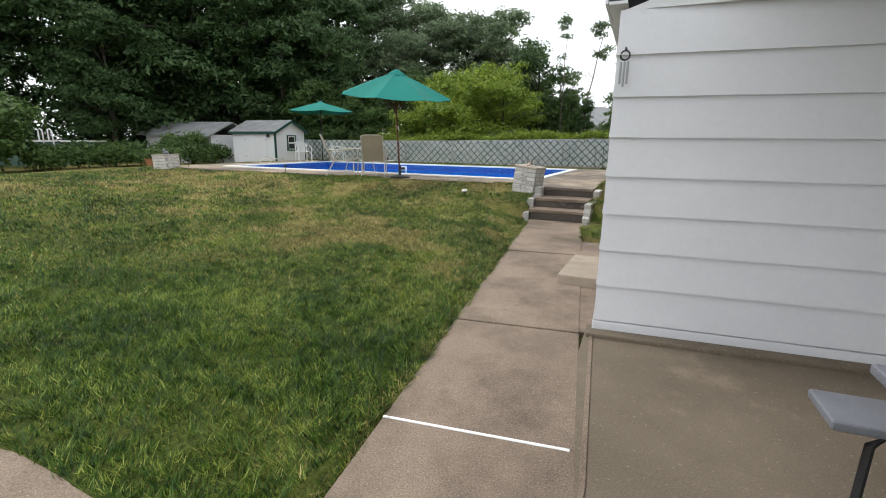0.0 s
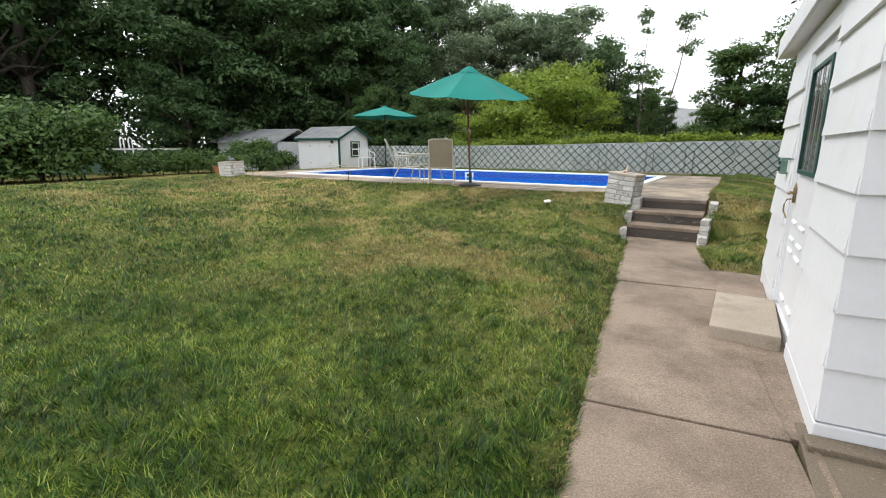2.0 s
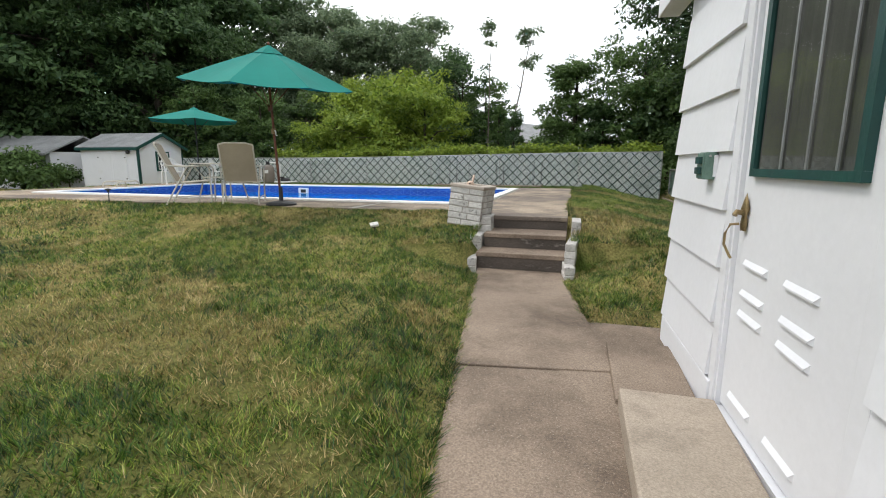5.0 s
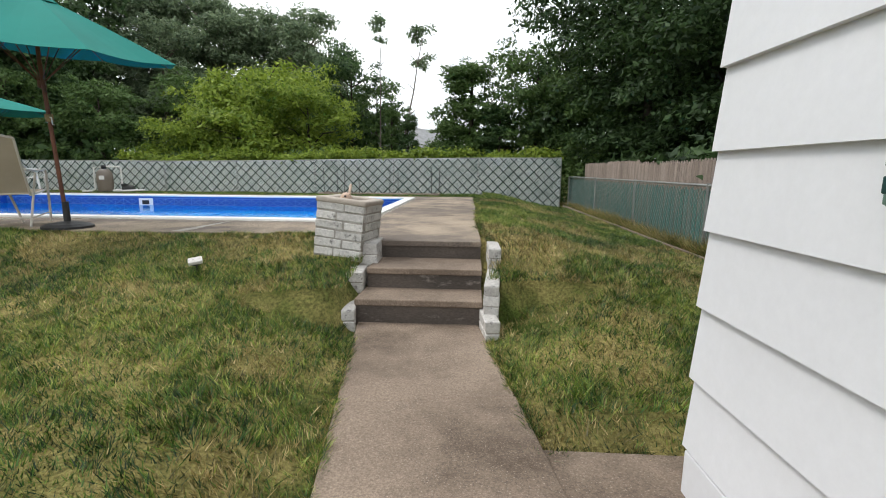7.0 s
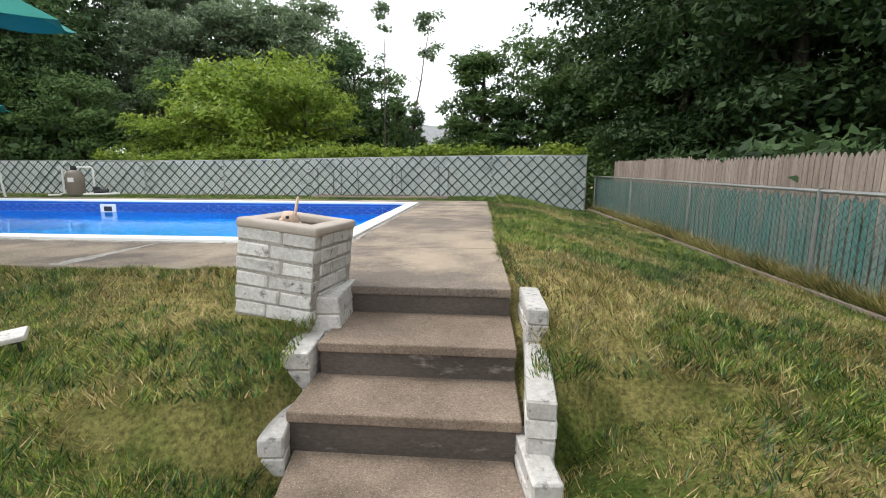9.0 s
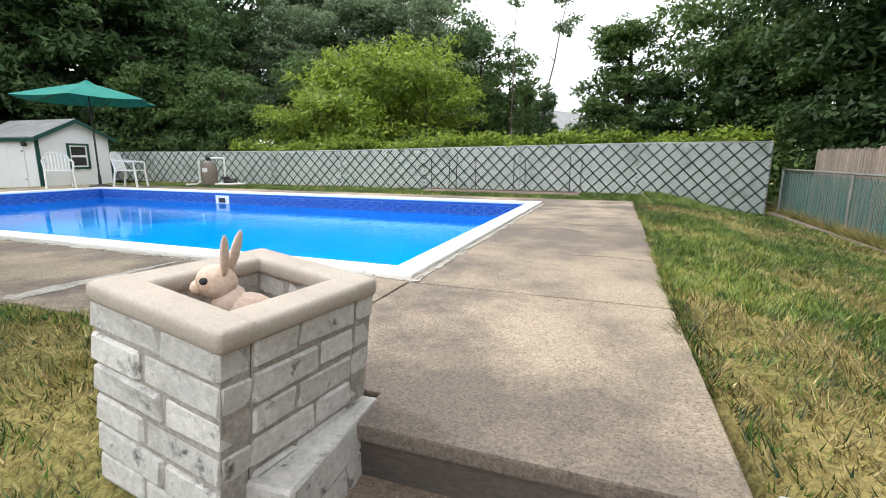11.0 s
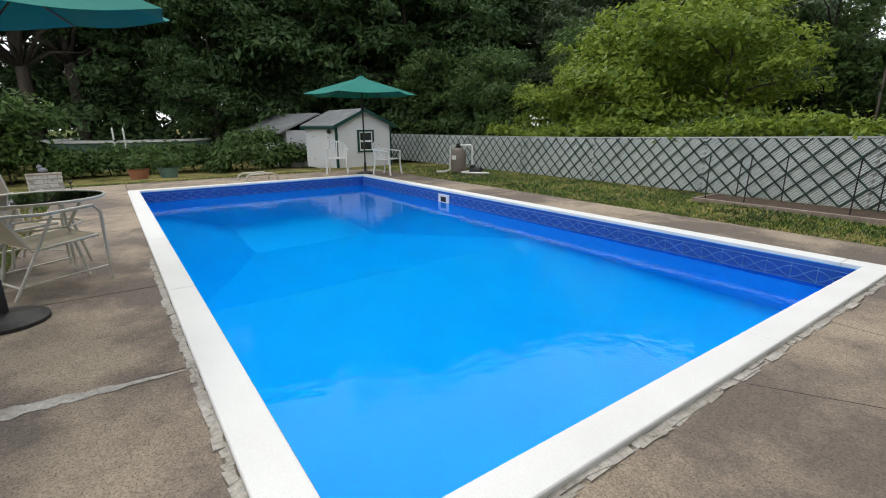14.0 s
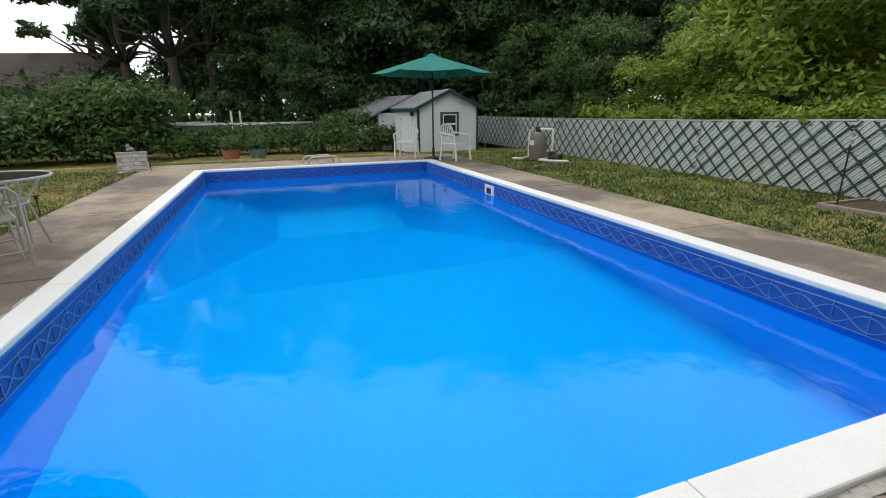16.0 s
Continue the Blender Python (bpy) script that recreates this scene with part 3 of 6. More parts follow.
f = [P(ix0 + 0.02, iy0 + 0.02, SH), P(ix1 - 0.02, iy0 + 0.02, SH), P(ix1 - 0.02, iy1 - 0.02, SH), P(ix0 + 0.02, iy1 - 0.02, SH)]
b0, b1 = P(brk, iy0 + 0.02, SH), P(brk, iy1 - 0.02, SH)
h = [P(hx0, hy0, DP), P(hx1, hy0, DP), P(hx1, hy1, DP), P(hx0, hy1, DP)]
for q in ((t[0], t[1], f[1], b0, f[0]), (t[1], t[2], f[2], f[1]), (t[2], t[3], f[3], b1, f[2]), (t[3], t[0], f[0], f[3]), (b0, f[1], f[2], b1),
          (f[0], b0, h[1], h[0]), (b0, b1, h[2], h[1]), (b1, f[3], h[3], h[2]), (f[3], f[0], h[0], h[3]), (h[0], h[1], h[2], h[3])):
    bm.faces.new(q)
bmesh.ops.recalc_face_normals(bm, faces=bm.faces[:])
for q in bm.faces:
    q.normal_flip()
part("liner", bm, M_liner, pool, "bright blue vinyl liner")
# dark band below the coping with its scroll pattern
for name, x0, y0, x1, y1 in (("liner_band", ix0, iy0 + 0.006, ix1, iy0 + 0.012), ("liner_band", ix0, iy1 - 0.012, ix1, iy1 - 0.006), ("liner_band", ix0 + 0.006, iy0, ix0 + 0.012, iy1), ("liner_band", ix1 - 0.012, iy0, ix1 - 0.006, iy1)):
    bm = bmesh.new()
    box(bm, x0, y0, BAND, x1, y1, COPE - 0.045)
    part(name, bm, M_band, pool, "dark blue patterned waterline band")
    bm = bmesh.new()
    box(bm, x0, y0, WATER - 0.12, x1, y1, BAND - 0.001)
    part("liner_border", bm, M_border, pool, "plain mid-blue liner below the band")


def scroll(along, x, y, n, step):
    """Interlaced arcs along one wall of the pool."""
    bm = bmesh.new()
    for i in range(n):
        for k in (0, 1):
            pts = []
            for j in range(7):
                a = j / 6
                u = (i + a) * step
                z = BAND + 0.085 + 0.055 * math.sin(math.pi * (a + 0.5)) * (1 if k else -1)
                pts.append((x + u * along[0], y + u * along[1], z))
            tube(bm, pts, 0.007, 3)
        tube(bm, [(x + i * step * along[0], y + i * step * along[1], BAND + 0.01), (x + i * step * along[0], y + i * step * along[1], BAND + 0.18)], 0.007, 3)
    for z in (BAND + 0.012, BAND + 0.17):
        tube(bm, [(x, y, z), (x + n * step * along[0], y + n * step * along[1], z)], 0.006, 3)
    return part("band_scroll", bm, M_bandline, pool, "lighter blue scroll pattern")


scroll((1, 0), ix0 + 0.05, iy1 - 0.014, 46, 0.22)
scroll((0, 1), ix0 + 0.014, iy0 + 0.05, 22, 0.22)
scroll((1, 0), ix0 + 0.05, iy0 + 0.014, 46, 0.22)
scroll((0, 1), ix1 - 0.014, iy0 + 0.05, 22, 0.22)
bm = bmesh.new()
bmesh.ops.create_grid(bm, x_segments=2, y_segments=2, size=0.5)
moved(bm, Matrix.Translation(((ix0 + ix1) / 2, (iy0 + iy1) / 2, WATER)) @ Matrix.Diagonal((ix1 - ix0, iy1 - iy0, 1, 1)))
water = part("water", bm, M_water, pool, "clear rippled pool water")
water.visible_shadow = False
# coping sections
def coping(x0, y0, x1, y1):
    part("coping", bbox(x0 + 0.0015, y0 + 0.0015, COPE - 0.05, x1 - 0.0015, y1 - 0.0015, COPE, 0.014, 3), M_coping, pool, "white painted coping")


for a, b in zip([PX0 + INX, -9.6, -7.4, -5.3, -2.42], [-9.6, -7.4, -5.3, -2.42, PX1]):
    coping(a, PY0, b, PY0 + INY)
for a, b in zip([PX0 + INX, -9.0, -6.0, -2.42], [-9.0, -6.0, -2.42, PX1]):
    coping(a, PY1 - INY, b, PY1)
coping(PX0, PY0, PX0 + INX, 13.0)
coping(PX0, 13.0, PX0 + INX, PY1)
coping(PX1 - INX, PY0 + INY, PX1, 10.62)
coping(PX1 - INX, 10.62, PX1, 13.2)
coping(PX1 - INX, 13.2, PX1, PY1 - INY)
# crumbling mortar under the coping's outer edge
bm = bmesh.new()
rng = random.Random(8)
def crumbs(x0, y0, x1, y1, n):
    for i in range(n):
        u = (i + rng.random()) / n
        x, y, s = x0 + (x1 - x0) * u, y0 + (y1 - y0) * u, rng.uniform(0.03, 0.09)
        nx_, ny_ = (0, -1) if y0 == y1 else (1, 0)
        o = rng.uniform(0, 0.03)
        vs = box(bm, x - s, y - 0.02, DECK - 0.02, x + s, y + 0.02, DECK + rng.uniform(0.002, 0.009)) if y0 == y1 else box(bm, x - 0.02, y - s, DECK - 0.02, x + 0.02, y + s, DECK + rng.uniform(0.002, 0.009))
        for v in vs:
            v.co += Vector((nx_ * o + rng.uniform(-0.012, 0.012), ny_ * o + rng.uniform(-0.012, 0.012), rng.uniform(-0.004, 0.004)))
crumbs(-6.5, PY0 - 0.005, PX1, PY0 - 0.005, 90)
crumbs(PX1 + 0.005, PY0, PX1 + 0.005, PY1, 110)
part("mortar", bm, M_mortar, pool, "cracked pale mortar")
# skimmer
sk = part("skimmer", bbox(-8.98, iy1 - 0.03, BAND - 0.02, -8.62, iy1 - 0.004, BAND + 0.17, 0.008), M_plastic, pool, "white skimmer mouth")
part("skimmer_mouth", bbox(-8.89, iy1 - 0.036, BAND + 0.02, -8.71, iy1 - 0.028, BAND + 0.12, 0.002), M_black, sk)


# ---- trees ----
def leaf_cloud(blobs, n, size, rs, droop=0.0):
    """Many four-cornered leaves scattered over the outside of blobs (x, y, z, rx, ry, rz)."""
    blobs = np.array(blobs, float)
    w = blobs[:, 3] * blobs[:, 5]
    idx = rs.choice(len(blobs), n, p=w / w.sum())
    d = rs.normal(size=(n, 3))
    d /= np.linalg.norm(d, axis=1)[:, None]
    d[:, 2] = np.where(d[:, 2] < -0.3, -d[:, 2] * 0.6, d[:, 2])
    r = np.clip(1.16 - np.abs(rs.normal(0, 0.36, n)), 0.1, 1.3)
    c = blobs[idx, :3] + d * blobs[idx, 3:] * r[:, None] + rs.normal(0, 0.06, (n, 3))
    nrm = d * 0.8 + rs.normal(size=(n, 3)) * 0.6 + np.array([0, 0, 0.5])
    nrm /= np.linalg.norm(nrm, axis=1)[:, None]
    ref = rs.normal(size=(n, 3))
    u = np.cross(nrm, ref)
    u /= np.linalg.norm(u, axis=1)[:, None]
    v = np.cross(nrm, u)
    s = size * rs.uniform(0.55, 1.35, n)[:, None]
    fold = nrm * s * 0.25
    V = np.stack([c - u * s, c - v * s * 0.45 - fold, c + u * s, c + v * s * 0.45 - fold], 1).reshape(-1, 3)
    F = np.arange(4 * n).reshape(-1, 4)
    return V, F


def np_mesh(name, V, F):
    me = bpy.data.meshes.new(name)
    k = F.shape[1]
    me.vertices.add(len(V))
    me.vertices.foreach_set("co", V.astype(np.float32).ravel())
    me.loops.add(F.size)
    me.loops.foreach_set("vertex_index", F.astype(np.int32).ravel())
    me.polygons.add(len(F))
    me.polygons.foreach_set("loop_start", np.arange(0, F.size, k, dtype=np.int32))
    me.polygons.foreach_set("loop_total", np.full(len(F), k, dtype=np.int32))
    me.update(calc_edges=True)
    return me


def crown_blobs(rs, h, r, base, count, spread=0.3, squash=0.75):
    out = []
    for _ in range(count):
        a, q = rs.uniform(0, 2 * math.pi), rs.uniform(0, 1)
        zz = base + (h - base) * rs.uniform(0.05, 0.95)
        env = math.sqrt(max(0.05, 1 - ((zz - (base + h) / 2) / ((h - base) / 2 * 1.08)) ** 2))
        rad = r * env * math.sqrt(q)
        b = r * rs.uniform(spread * 0.6, spread * 1.3)
        p = (rad * math.cos(a), rad * math.sin(a), zz)
        out.append((*p, b, b, b * squash))
        # smaller sprays reach out of each clump
        for _ in range(3):
            t1, t2, k = rs.uniform(0, 2 * math.pi), rs.uniform(-0.5, 0.9), b * rs.uniform(0.35, 0.6)
            out.append((p[0] + b * math.cos(t1), p[1] + b * math.sin(t1), p[2] + b * squash * t2, k, k, k * 0.6))
    return out


def trunk_mesh(rs, h, r, limbs, spread, lean=(0, 0)):
    bm = bmesh.new()
    pts = [(lean[0] * (i / 6) + rs.uniform(-0.05, 0.05) * h * 0.1, lean[1] * i / 6 + rs.uniform(-0.05, 0.05) * h * 0.1, h * i / 6 - 0.1) for i in range(7)]
    tube(bm, pts, r, 8, r * 0.25)
    for _ in range(limbs):
        i = rs.randint(2, 6)
        p = Vector(pts[i])
        a = rs.uniform(0, 6.28)
        e = p + Vector((math.cos(a) * spread, math.sin(a) * spread, rs.uniform(0.3, 1.1) * spread * 0.8))
        mid = (p + e) / 2 + Vector((0, 0, 0.15 * spread))
        tube(bm, [p, mid, e], r * 0.35, 5, r * 0.08)
    me = bpy.data.meshes.new("trunk")
    bm.to_mesh(me)
    bm.free()
    return me


def tree_kind(seed, h, r, base, blobs, leaves, size, leafm, barkm, tr, spread=0.3, limbs=9, lean=(0, 0)):
    rs = np.random.RandomState(seed)
    bl = crown_blobs(rs, h, r, base, blobs, spread)
    bl = [(x + lean[0] * z / h, y + lean[1] * z / h, z, a, b, c) for x, y, z, a, b, c in bl]
    V, F = leaf_cloud(bl, leaves, size, rs)
    crown = np_mesh("crown", V, F)
    crown.materials.append(leafm)
    tk = trunk_mesh(rs, h * 0.9, tr, limbs, r * 0.7, lean)
    tk.materials.append(barkm)
    tk.shade_smooth()
    return crown, tk


def plant(kind, x, y, scale=1.0, turn=0.0, name="tree", label="", category="tree", group="", sz=None, z=None):
    crown, tk = kind
    gz = float(ground_z(x, y)) if z is None else z
    ob = thing(name, label, category, Matrix.Translation((x, y, gz)) @ Matrix.Rotation(turn, 4, "Z") @ Matrix.Diagonal((scale, scale, sz or scale, 1)), group)
    c = new("crown", crown)
    c.parent = ob
    t_ = new("trunk", tk)
    t_.parent = ob
    return ob


K_dark = [tree_kind(11 + i, 13, 4.2, 1.8, 70, 19000, 0.17, M_leaf_dark, M_bark, 0.32, 0.26) for i in range(3)]
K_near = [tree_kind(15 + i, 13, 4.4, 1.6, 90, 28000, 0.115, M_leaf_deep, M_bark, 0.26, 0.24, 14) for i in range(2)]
K_mid = [tree_kind(31 + i, 10.4, 2.7, 1.5, 75, 16000, 0.12, M_leaf_grey, M_barkl, 0.14, 0.27, 16) for i in range(2)]
K_green = [tree_kind(41 + i, 8, 3.2, 1.0, 55, 13000, 0.14, M_leaf_mid, M_bark, 0.2) for i in range(2)]
K_lime = [tree_kind(51 + i, 5.0, 3.0, 0.4, 38, 17000, 0.10, M_leaf_lime, M_bark, 0.1, 0.30) for i in range(2)]
K_ivy = [tree_kind(61 + i, 6.0, 1.2, 0.2, 110, 12000, 0.09, M_leaf_dark if i else M_leaf_mid, M_bark, 0.16, 0.3, 4) for i in range(2)]
K_pine = [tree_kind(71, 15, 3.4, 5.0, 20, 6000, 0.2, M_leaf_dark, M_bark, 0.34, 0.24, 14)]
K_thin = [tree_kind(81, 8, 0.55, 6.9, 6, 520, 0.085, M_leaf_grey, M_barkl, 0.05, 0.5, 5, (0.1, 0)),
          tree_kind(82, 8, 0.72, 5.5, 9, 950, 0.085, M_leaf_grey, M_barkl, 0.065, 0.45, 7, (1.35, 0))]
K_sparse = [tree_kind(91 + i, 6.6, 2.2, 1.0, 45, 7000, 0.11, M_leaf_mid if i else M_leaf_dark, M_bark, 0.10, 0.25, 14) for i in range(2)]

rs_t = np.random.RandomState(5)
woods_label = "tall dark leafy tree at the edge of the woods"
for i, (x, y, s) in enumerate([(-24, 21, 1.0), (-28, 16, 1.1), (-27, 27, 1.15), (-22.8, 26, 1.05), (-33, 21, 1.2), (-25, 33, 1.15), (-30, 33, 1.2), (-30, 18.5, 1.1), (-31, 11.0, 0.85), (-37, 12, 1.1), (-33.5, 7.6, 0.6), (-34, -6, 0.8), (-38, -12, 1.0),
                               (-19.2, 23.8, 0.62), (-26, 20, 0.7), (-38, 26, 1.2), (-25.5, 14.5, 0.55), (-21, 22, 0.75)]):
    plant(K_dark[i % 3], x, y, s, rs_t.uniform(0, 6.28), "tree", woods_label, group="trees behind the shed")
for i, (x, y, s) in enumerate([(-22.4, 34, 1.26), (-19.2, 35, 1.24), (-16.8, 34, 1.12), (-14.6, 34.6, 1.03), (-11.1, 34, 1.03), (-12.6, 36, 0.88), (-9.6, 35, 0.78), (-17.6, 30, 0.85)]):
    plant(K_mid[i % 2], x, y, s, rs_t.uniform(0, 6.28), "tree", "tall grey-green tree with thin pale trunks", group="tall trees beyond the fence")
for i, (x, y, s) in enumerate([(-13.2, 25.5, 0.62), (-15.5, 22.6, 0.5), (-18.5, 21.8, 0.55), (-11.0, 28, 0.62), (4.2, 23.5, 0.62), (2.6, 25.5, 0.62), (6.5, 22, 0.7)]):
    plant(K_green[i % 2], x, y, s, rs_t.uniform(0, 6.28), "tree", "mid-green leafy young tree behind the fence", group="young trees behind the fence")
for i, (x, y, s) in enumerate([(-9.6, 23.8, 1.0), (-7.4, 23.6, 0.78), (-11.6, 22.8, 0.62)]):
    plant(K_lime[i % 2], x, y, s, rs_t.uniform(0, 6.28), "shrub", "bright yellow-green spreading shrub tree behind the fence", "shrub", group="yellow-green shrubs")
for i, (x, y, s, sz) in enumerate([(-0.75, 26.5, 1.15, 0.97), (0.5, 25.5, 0.75, 0.62), (-4.6, 27.4, 0.42, 0.66), (-3.75, 27.0, 0.40, 0.58), (-1.7, 26.3, 0.7, 0.5)]):
    plant(K_ivy[i % 2], x, y, s, rs_t.uniform(0, 6.28), "tree", "ivy-covered tree column with dense dark leaves", group="ivy-covered trees", sz=sz)
for i, (x, y, s) in enumerate([(-6.9, 28.8, 1.02), (-5.7, 29.2, 0.8), (-8.6, 29.5, 0.85), (2.2, 26.5, 1.05), (3.8, 28.5, 1.1)]):
    plant(K_sparse[i % 2], x, y, s, rs_t.uniform(0, 6.28), "tree", "slender open-crowned tree with gaps of sky", group="open trees beyond the fence")
plant(K_thin[0], -5.15, 27.2, 0.96, 0.0, "tree", "thin bare-stemmed tree with a small tuft of leaves", group="thin tall trees")
plant(K_thin[1], -4.35, 27.0, 0.96, 0.0, "tree", "leaning bare-stemmed tree with small tufts of leaves", group="thin tall trees")
for i, (x, y, s) in enumerate([(6.2, 17.5, 0.85), (8.5, 13, 0.85), (5.4, 21.5, 0.8), (10.5, 19, 1.0), (7.5, 9, 0.8), (9, 24, 1.0), (12, 10, 1.0), (5.3, 23.8, 1.0)]):
    plant(K_near[i % 2], x, y, s, rs_t.uniform(0, 6.28), "tree", "tall dark spreading tree behind the wooden fence", group="trees behind the wooden fence")
for i, (x, y, s) in enumerate([(-31, 5.2, 0.9), (-29.5, 7.6, 0.95), (-30, 9.4, 1.0), (-33, 12.5, 1.0), (-36, 2.5, 0.9), (-34.4, 3.7, 0.9), (-33.2, 9.9, 1.0)]):
    plant(K_pine[0], x, y, s, rs_t.uniform(0, 6.28), "tree", "tall dark pine with bare lower trunk", group="pines")

# hedge and big bush along the far lawn
def hedge(name, label, blobs, n, size, material, category="hedge"):
    rs = np.random.RandomState(len(blobs) * 7 + n % 97)
    V, F = leaf_cloud(blobs, n, size, rs)
    me = np_mesh(name, V, F)
    me.materials.append(material)
    ob = thing(name, label, category)
    o = new("foliage", me)
    o.parent = ob
    bm = bmesh.new()
    for b in blobs[::3]:
        tube(bm, [(b[0], b[1], float(ground_z(b[0], b[1])) - 0.1 if "vine" not in name else b[2] - 0.2), (b[0] + 0.1, b[1] - 0.06, b[2]), (b[0] + 0.22, b[1] + 0.1, b[2] + b[5] * 0.8)], 0.03 if "vine" not in name else 0.006, 5, 0.004)
    tagged(part("stems", bm, M_bark, ob), kind="stuff")
    return ob


rs_h = np.random.RandomState(3)
hedge("bush", "large rounded leafy bush at the lawn's edge", [(-20.8 + rs_h.uniform(-0.9, 0.9), 7.0 + rs_h.uniform(-1.7, 1.5), 0.2 + rs_h.uniform(0.3, 2.1), 0.9, 0.9, 0.75) for _ in range(30)], 14000, 0.11, M_leaf_hedge, "bush")
hedge("bush", "dense green bush in the lawn hedge row", [(-20.8 + rs_h.uniform(-0.9, 0.9), 1.6 + rs_h.uniform(-4.2, 4.2), 0.2 + rs_h.uniform(0.3, 1.5), 0.9, 1.1, 0.75) for _ in range(34)], 14000, 0.11, M_leaf_hedge, "bush")
hedge("hedge", "low clipped leafy hedge along the boundary", [(-20.8 + rs_h.uniform(-0.3, 0.3), 8.6 + 4.4 * i / 26, 0.2 + rs_h.uniform(0.3, 0.8), 0.5, 0.5, 0.42) for i in range(27)], 10000, 0.09, M_leaf_hedge)
hedge("hedge", "scruffy weeds and vines before the old shed", [(-20.3 + rs_h.uniform(-0.6, 0.6), 13.3 + 3.2 * i / 18, 0.2 + rs_h.uniform(0.2, 1.3) * (0.4 + 0.6 * math.sin(3.1 * i / 18)), 0.5, 0.5, 0.5) for i in range(19)], 6000, 0.09, M_leaf_mid, "shrubs")
hedge("vines", "leafy vines trailing over the pale fence top", [(-13 + i * 0.62 + rs_h.uniform(-0.2, 0.2), 20.45 + rs_h.uniform(-0.05, 0.35), 1.52 + 0.012 * i + rs_h.uniform(-0.15, 0.15), 0.45, 0.2, 0.22) for i in range(25)], 7000, 0.07, M_leaf_lime, "vines")


# ---- house corner with lapped siding ----
house = thing("house", "white painted house wing with wide lapped siding boards", "house", pose(0.33, 2.72, 0, 0, 0, 2.5), kind="structure")
WL, WW, WH = 3.24, 6.0, 2.32          # local: x into the house from the pool-side face, y along that face
FLOOR = 0.08
D0, D1, DZ0, DZ1 = 1.13, 2.12, 0.125, 2.14   # door along the pool-side face


SOUTH = Matrix.Rotation(radians(4.0), 4, "Z")   # the patio-side wall stands a little askew


def board(x0, y0, x1, y1, z0, z1, side):
    """One siding course, thin at its top and proud at its lower edge. side: 'w' faces -x, 's' faces -y."""
    bm = bmesh.new()
    t0, t1 = 0.03, 0.006
    if side == "w":
        prof = [(-t0, z0), (-t1, z1), (0.0, z1), (0.0, z0)]
        A = [bm.verts.new((x, y0, z)) for x, z in prof]
        B = [bm.verts.new((x, y1, z)) for x, z in prof]
    else:
        prof = [(-t0, z0), (-t1, z1), (0.0, z1), (0.0, z0)]
        A = [bm.verts.new((x0, y, z)) for y, z in prof]
        B = [bm.verts.new((x1, y, z)) for y, z in prof]
    for i in range(4):
        j = (i + 1) % 4
        bm.faces.new((A[i], A[j], B[j], B[i]))
    bm.faces.new(A)
    bm.faces.new(B[::-1])
    bmesh.ops.recalc_face_normals(bm, faces=bm.faces[:])
    if side == "s":
        moved(bm, SOUTH)
    return part("siding_board", bm, M_white, house)


bm = bmesh.new()
box(bm, 0, 0, 0.0, 0.14, D0, WH)
box(bm, 0, D1, 0.0, 0.14, WL, WH)
box(bm, 0, D0, DZ1, 0.14, D1, WH)
box(bm, 0, D0, 0.0, 0.14, D1, DZ0 - 0.02)
box(bm, 0.02, 0, 0.0, WW, 0.14, WH, SOUTH)
box(bm, 0.14, WL - 0.14, 0.0, WW, WL, WH)
box(bm, WW, -9, 0, WW + 0.14, WL, WH + 0.4)
part("wall", bm, M_white, house)
for k in range(9):
    z0 = 0.13 + 0.272 * k
    z1 = min(z0 + 0.285, WH)
    if z0 > WH - 0.05:
        break
    if z0 + 0.1 < DZ1 + 0.1:
        board(0, 0.0, 0, D0 - 0.09, z0, z1, "w")
    else:
        board(0, 0.0, 0, WL, z0, z1, "w")
    board(-0.022, 0, WW, 0, z0, z1, "s")
for k in range(9):
    z0 = 0.215 + 0.28 * k
    if z0 < DZ1 - 0.05:
        board(0, D1 + 0.10, 0, WL + 0.02, z0, z0 + 0.292, "w")
for k in range(9):
    z0 = 0.13 + 0.272 * k
    if z0 < 2.2:
        bm = bmesh.new()
        box(bm, 0.0, WL, z0, WW, WL + 0.02, z0 + 0.28)
        part("siding_board", bm, M_white, house)
# base flashing and foundation lip
part("base_trim", bbox(-0.03, -0.035, 0.0, WW, 0.0, 0.12, 0.008, m=SOUTH), M_white, house, "white painted base course")
part("base_trim", bbox(-0.03, -0.033, 0.0, 0.0, D0 - 0.06, 0.12, 0.008), M_white, house, "white painted base course")
part("base_trim", bbox(-0.025, D1 + 0.06, 0.0, 0.0, WL + 0.01, 0.20, 0.008), M_white, house, "white painted base course")
part("foundation_lip", bbox(-0.07, -0.16, 0.0, WW, -0.036, 0.06, 0.012, m=SOUTH), M_patio, house, "concrete foundation lip")
part("corner_trim", bbox(-0.012, D1 + 0.02, DZ0 - 0.1, 0.012, D1 + 0.10, DZ1 + 0.08, 0.005), M_white, house, "door casing")
part("corner_trim", bbox(-0.012, D0 - 0.09, DZ0 - 0.1, 0.012, D0 - 0.01, DZ1 + 0.08, 0.005), M_white, house, "door casing")
part("corner_trim", bbox(-0.012, D0 - 0.01, DZ1, 0.012, D1 + 0.02, DZ1 + 0.08, 0.005), M_white, house, "door casing")
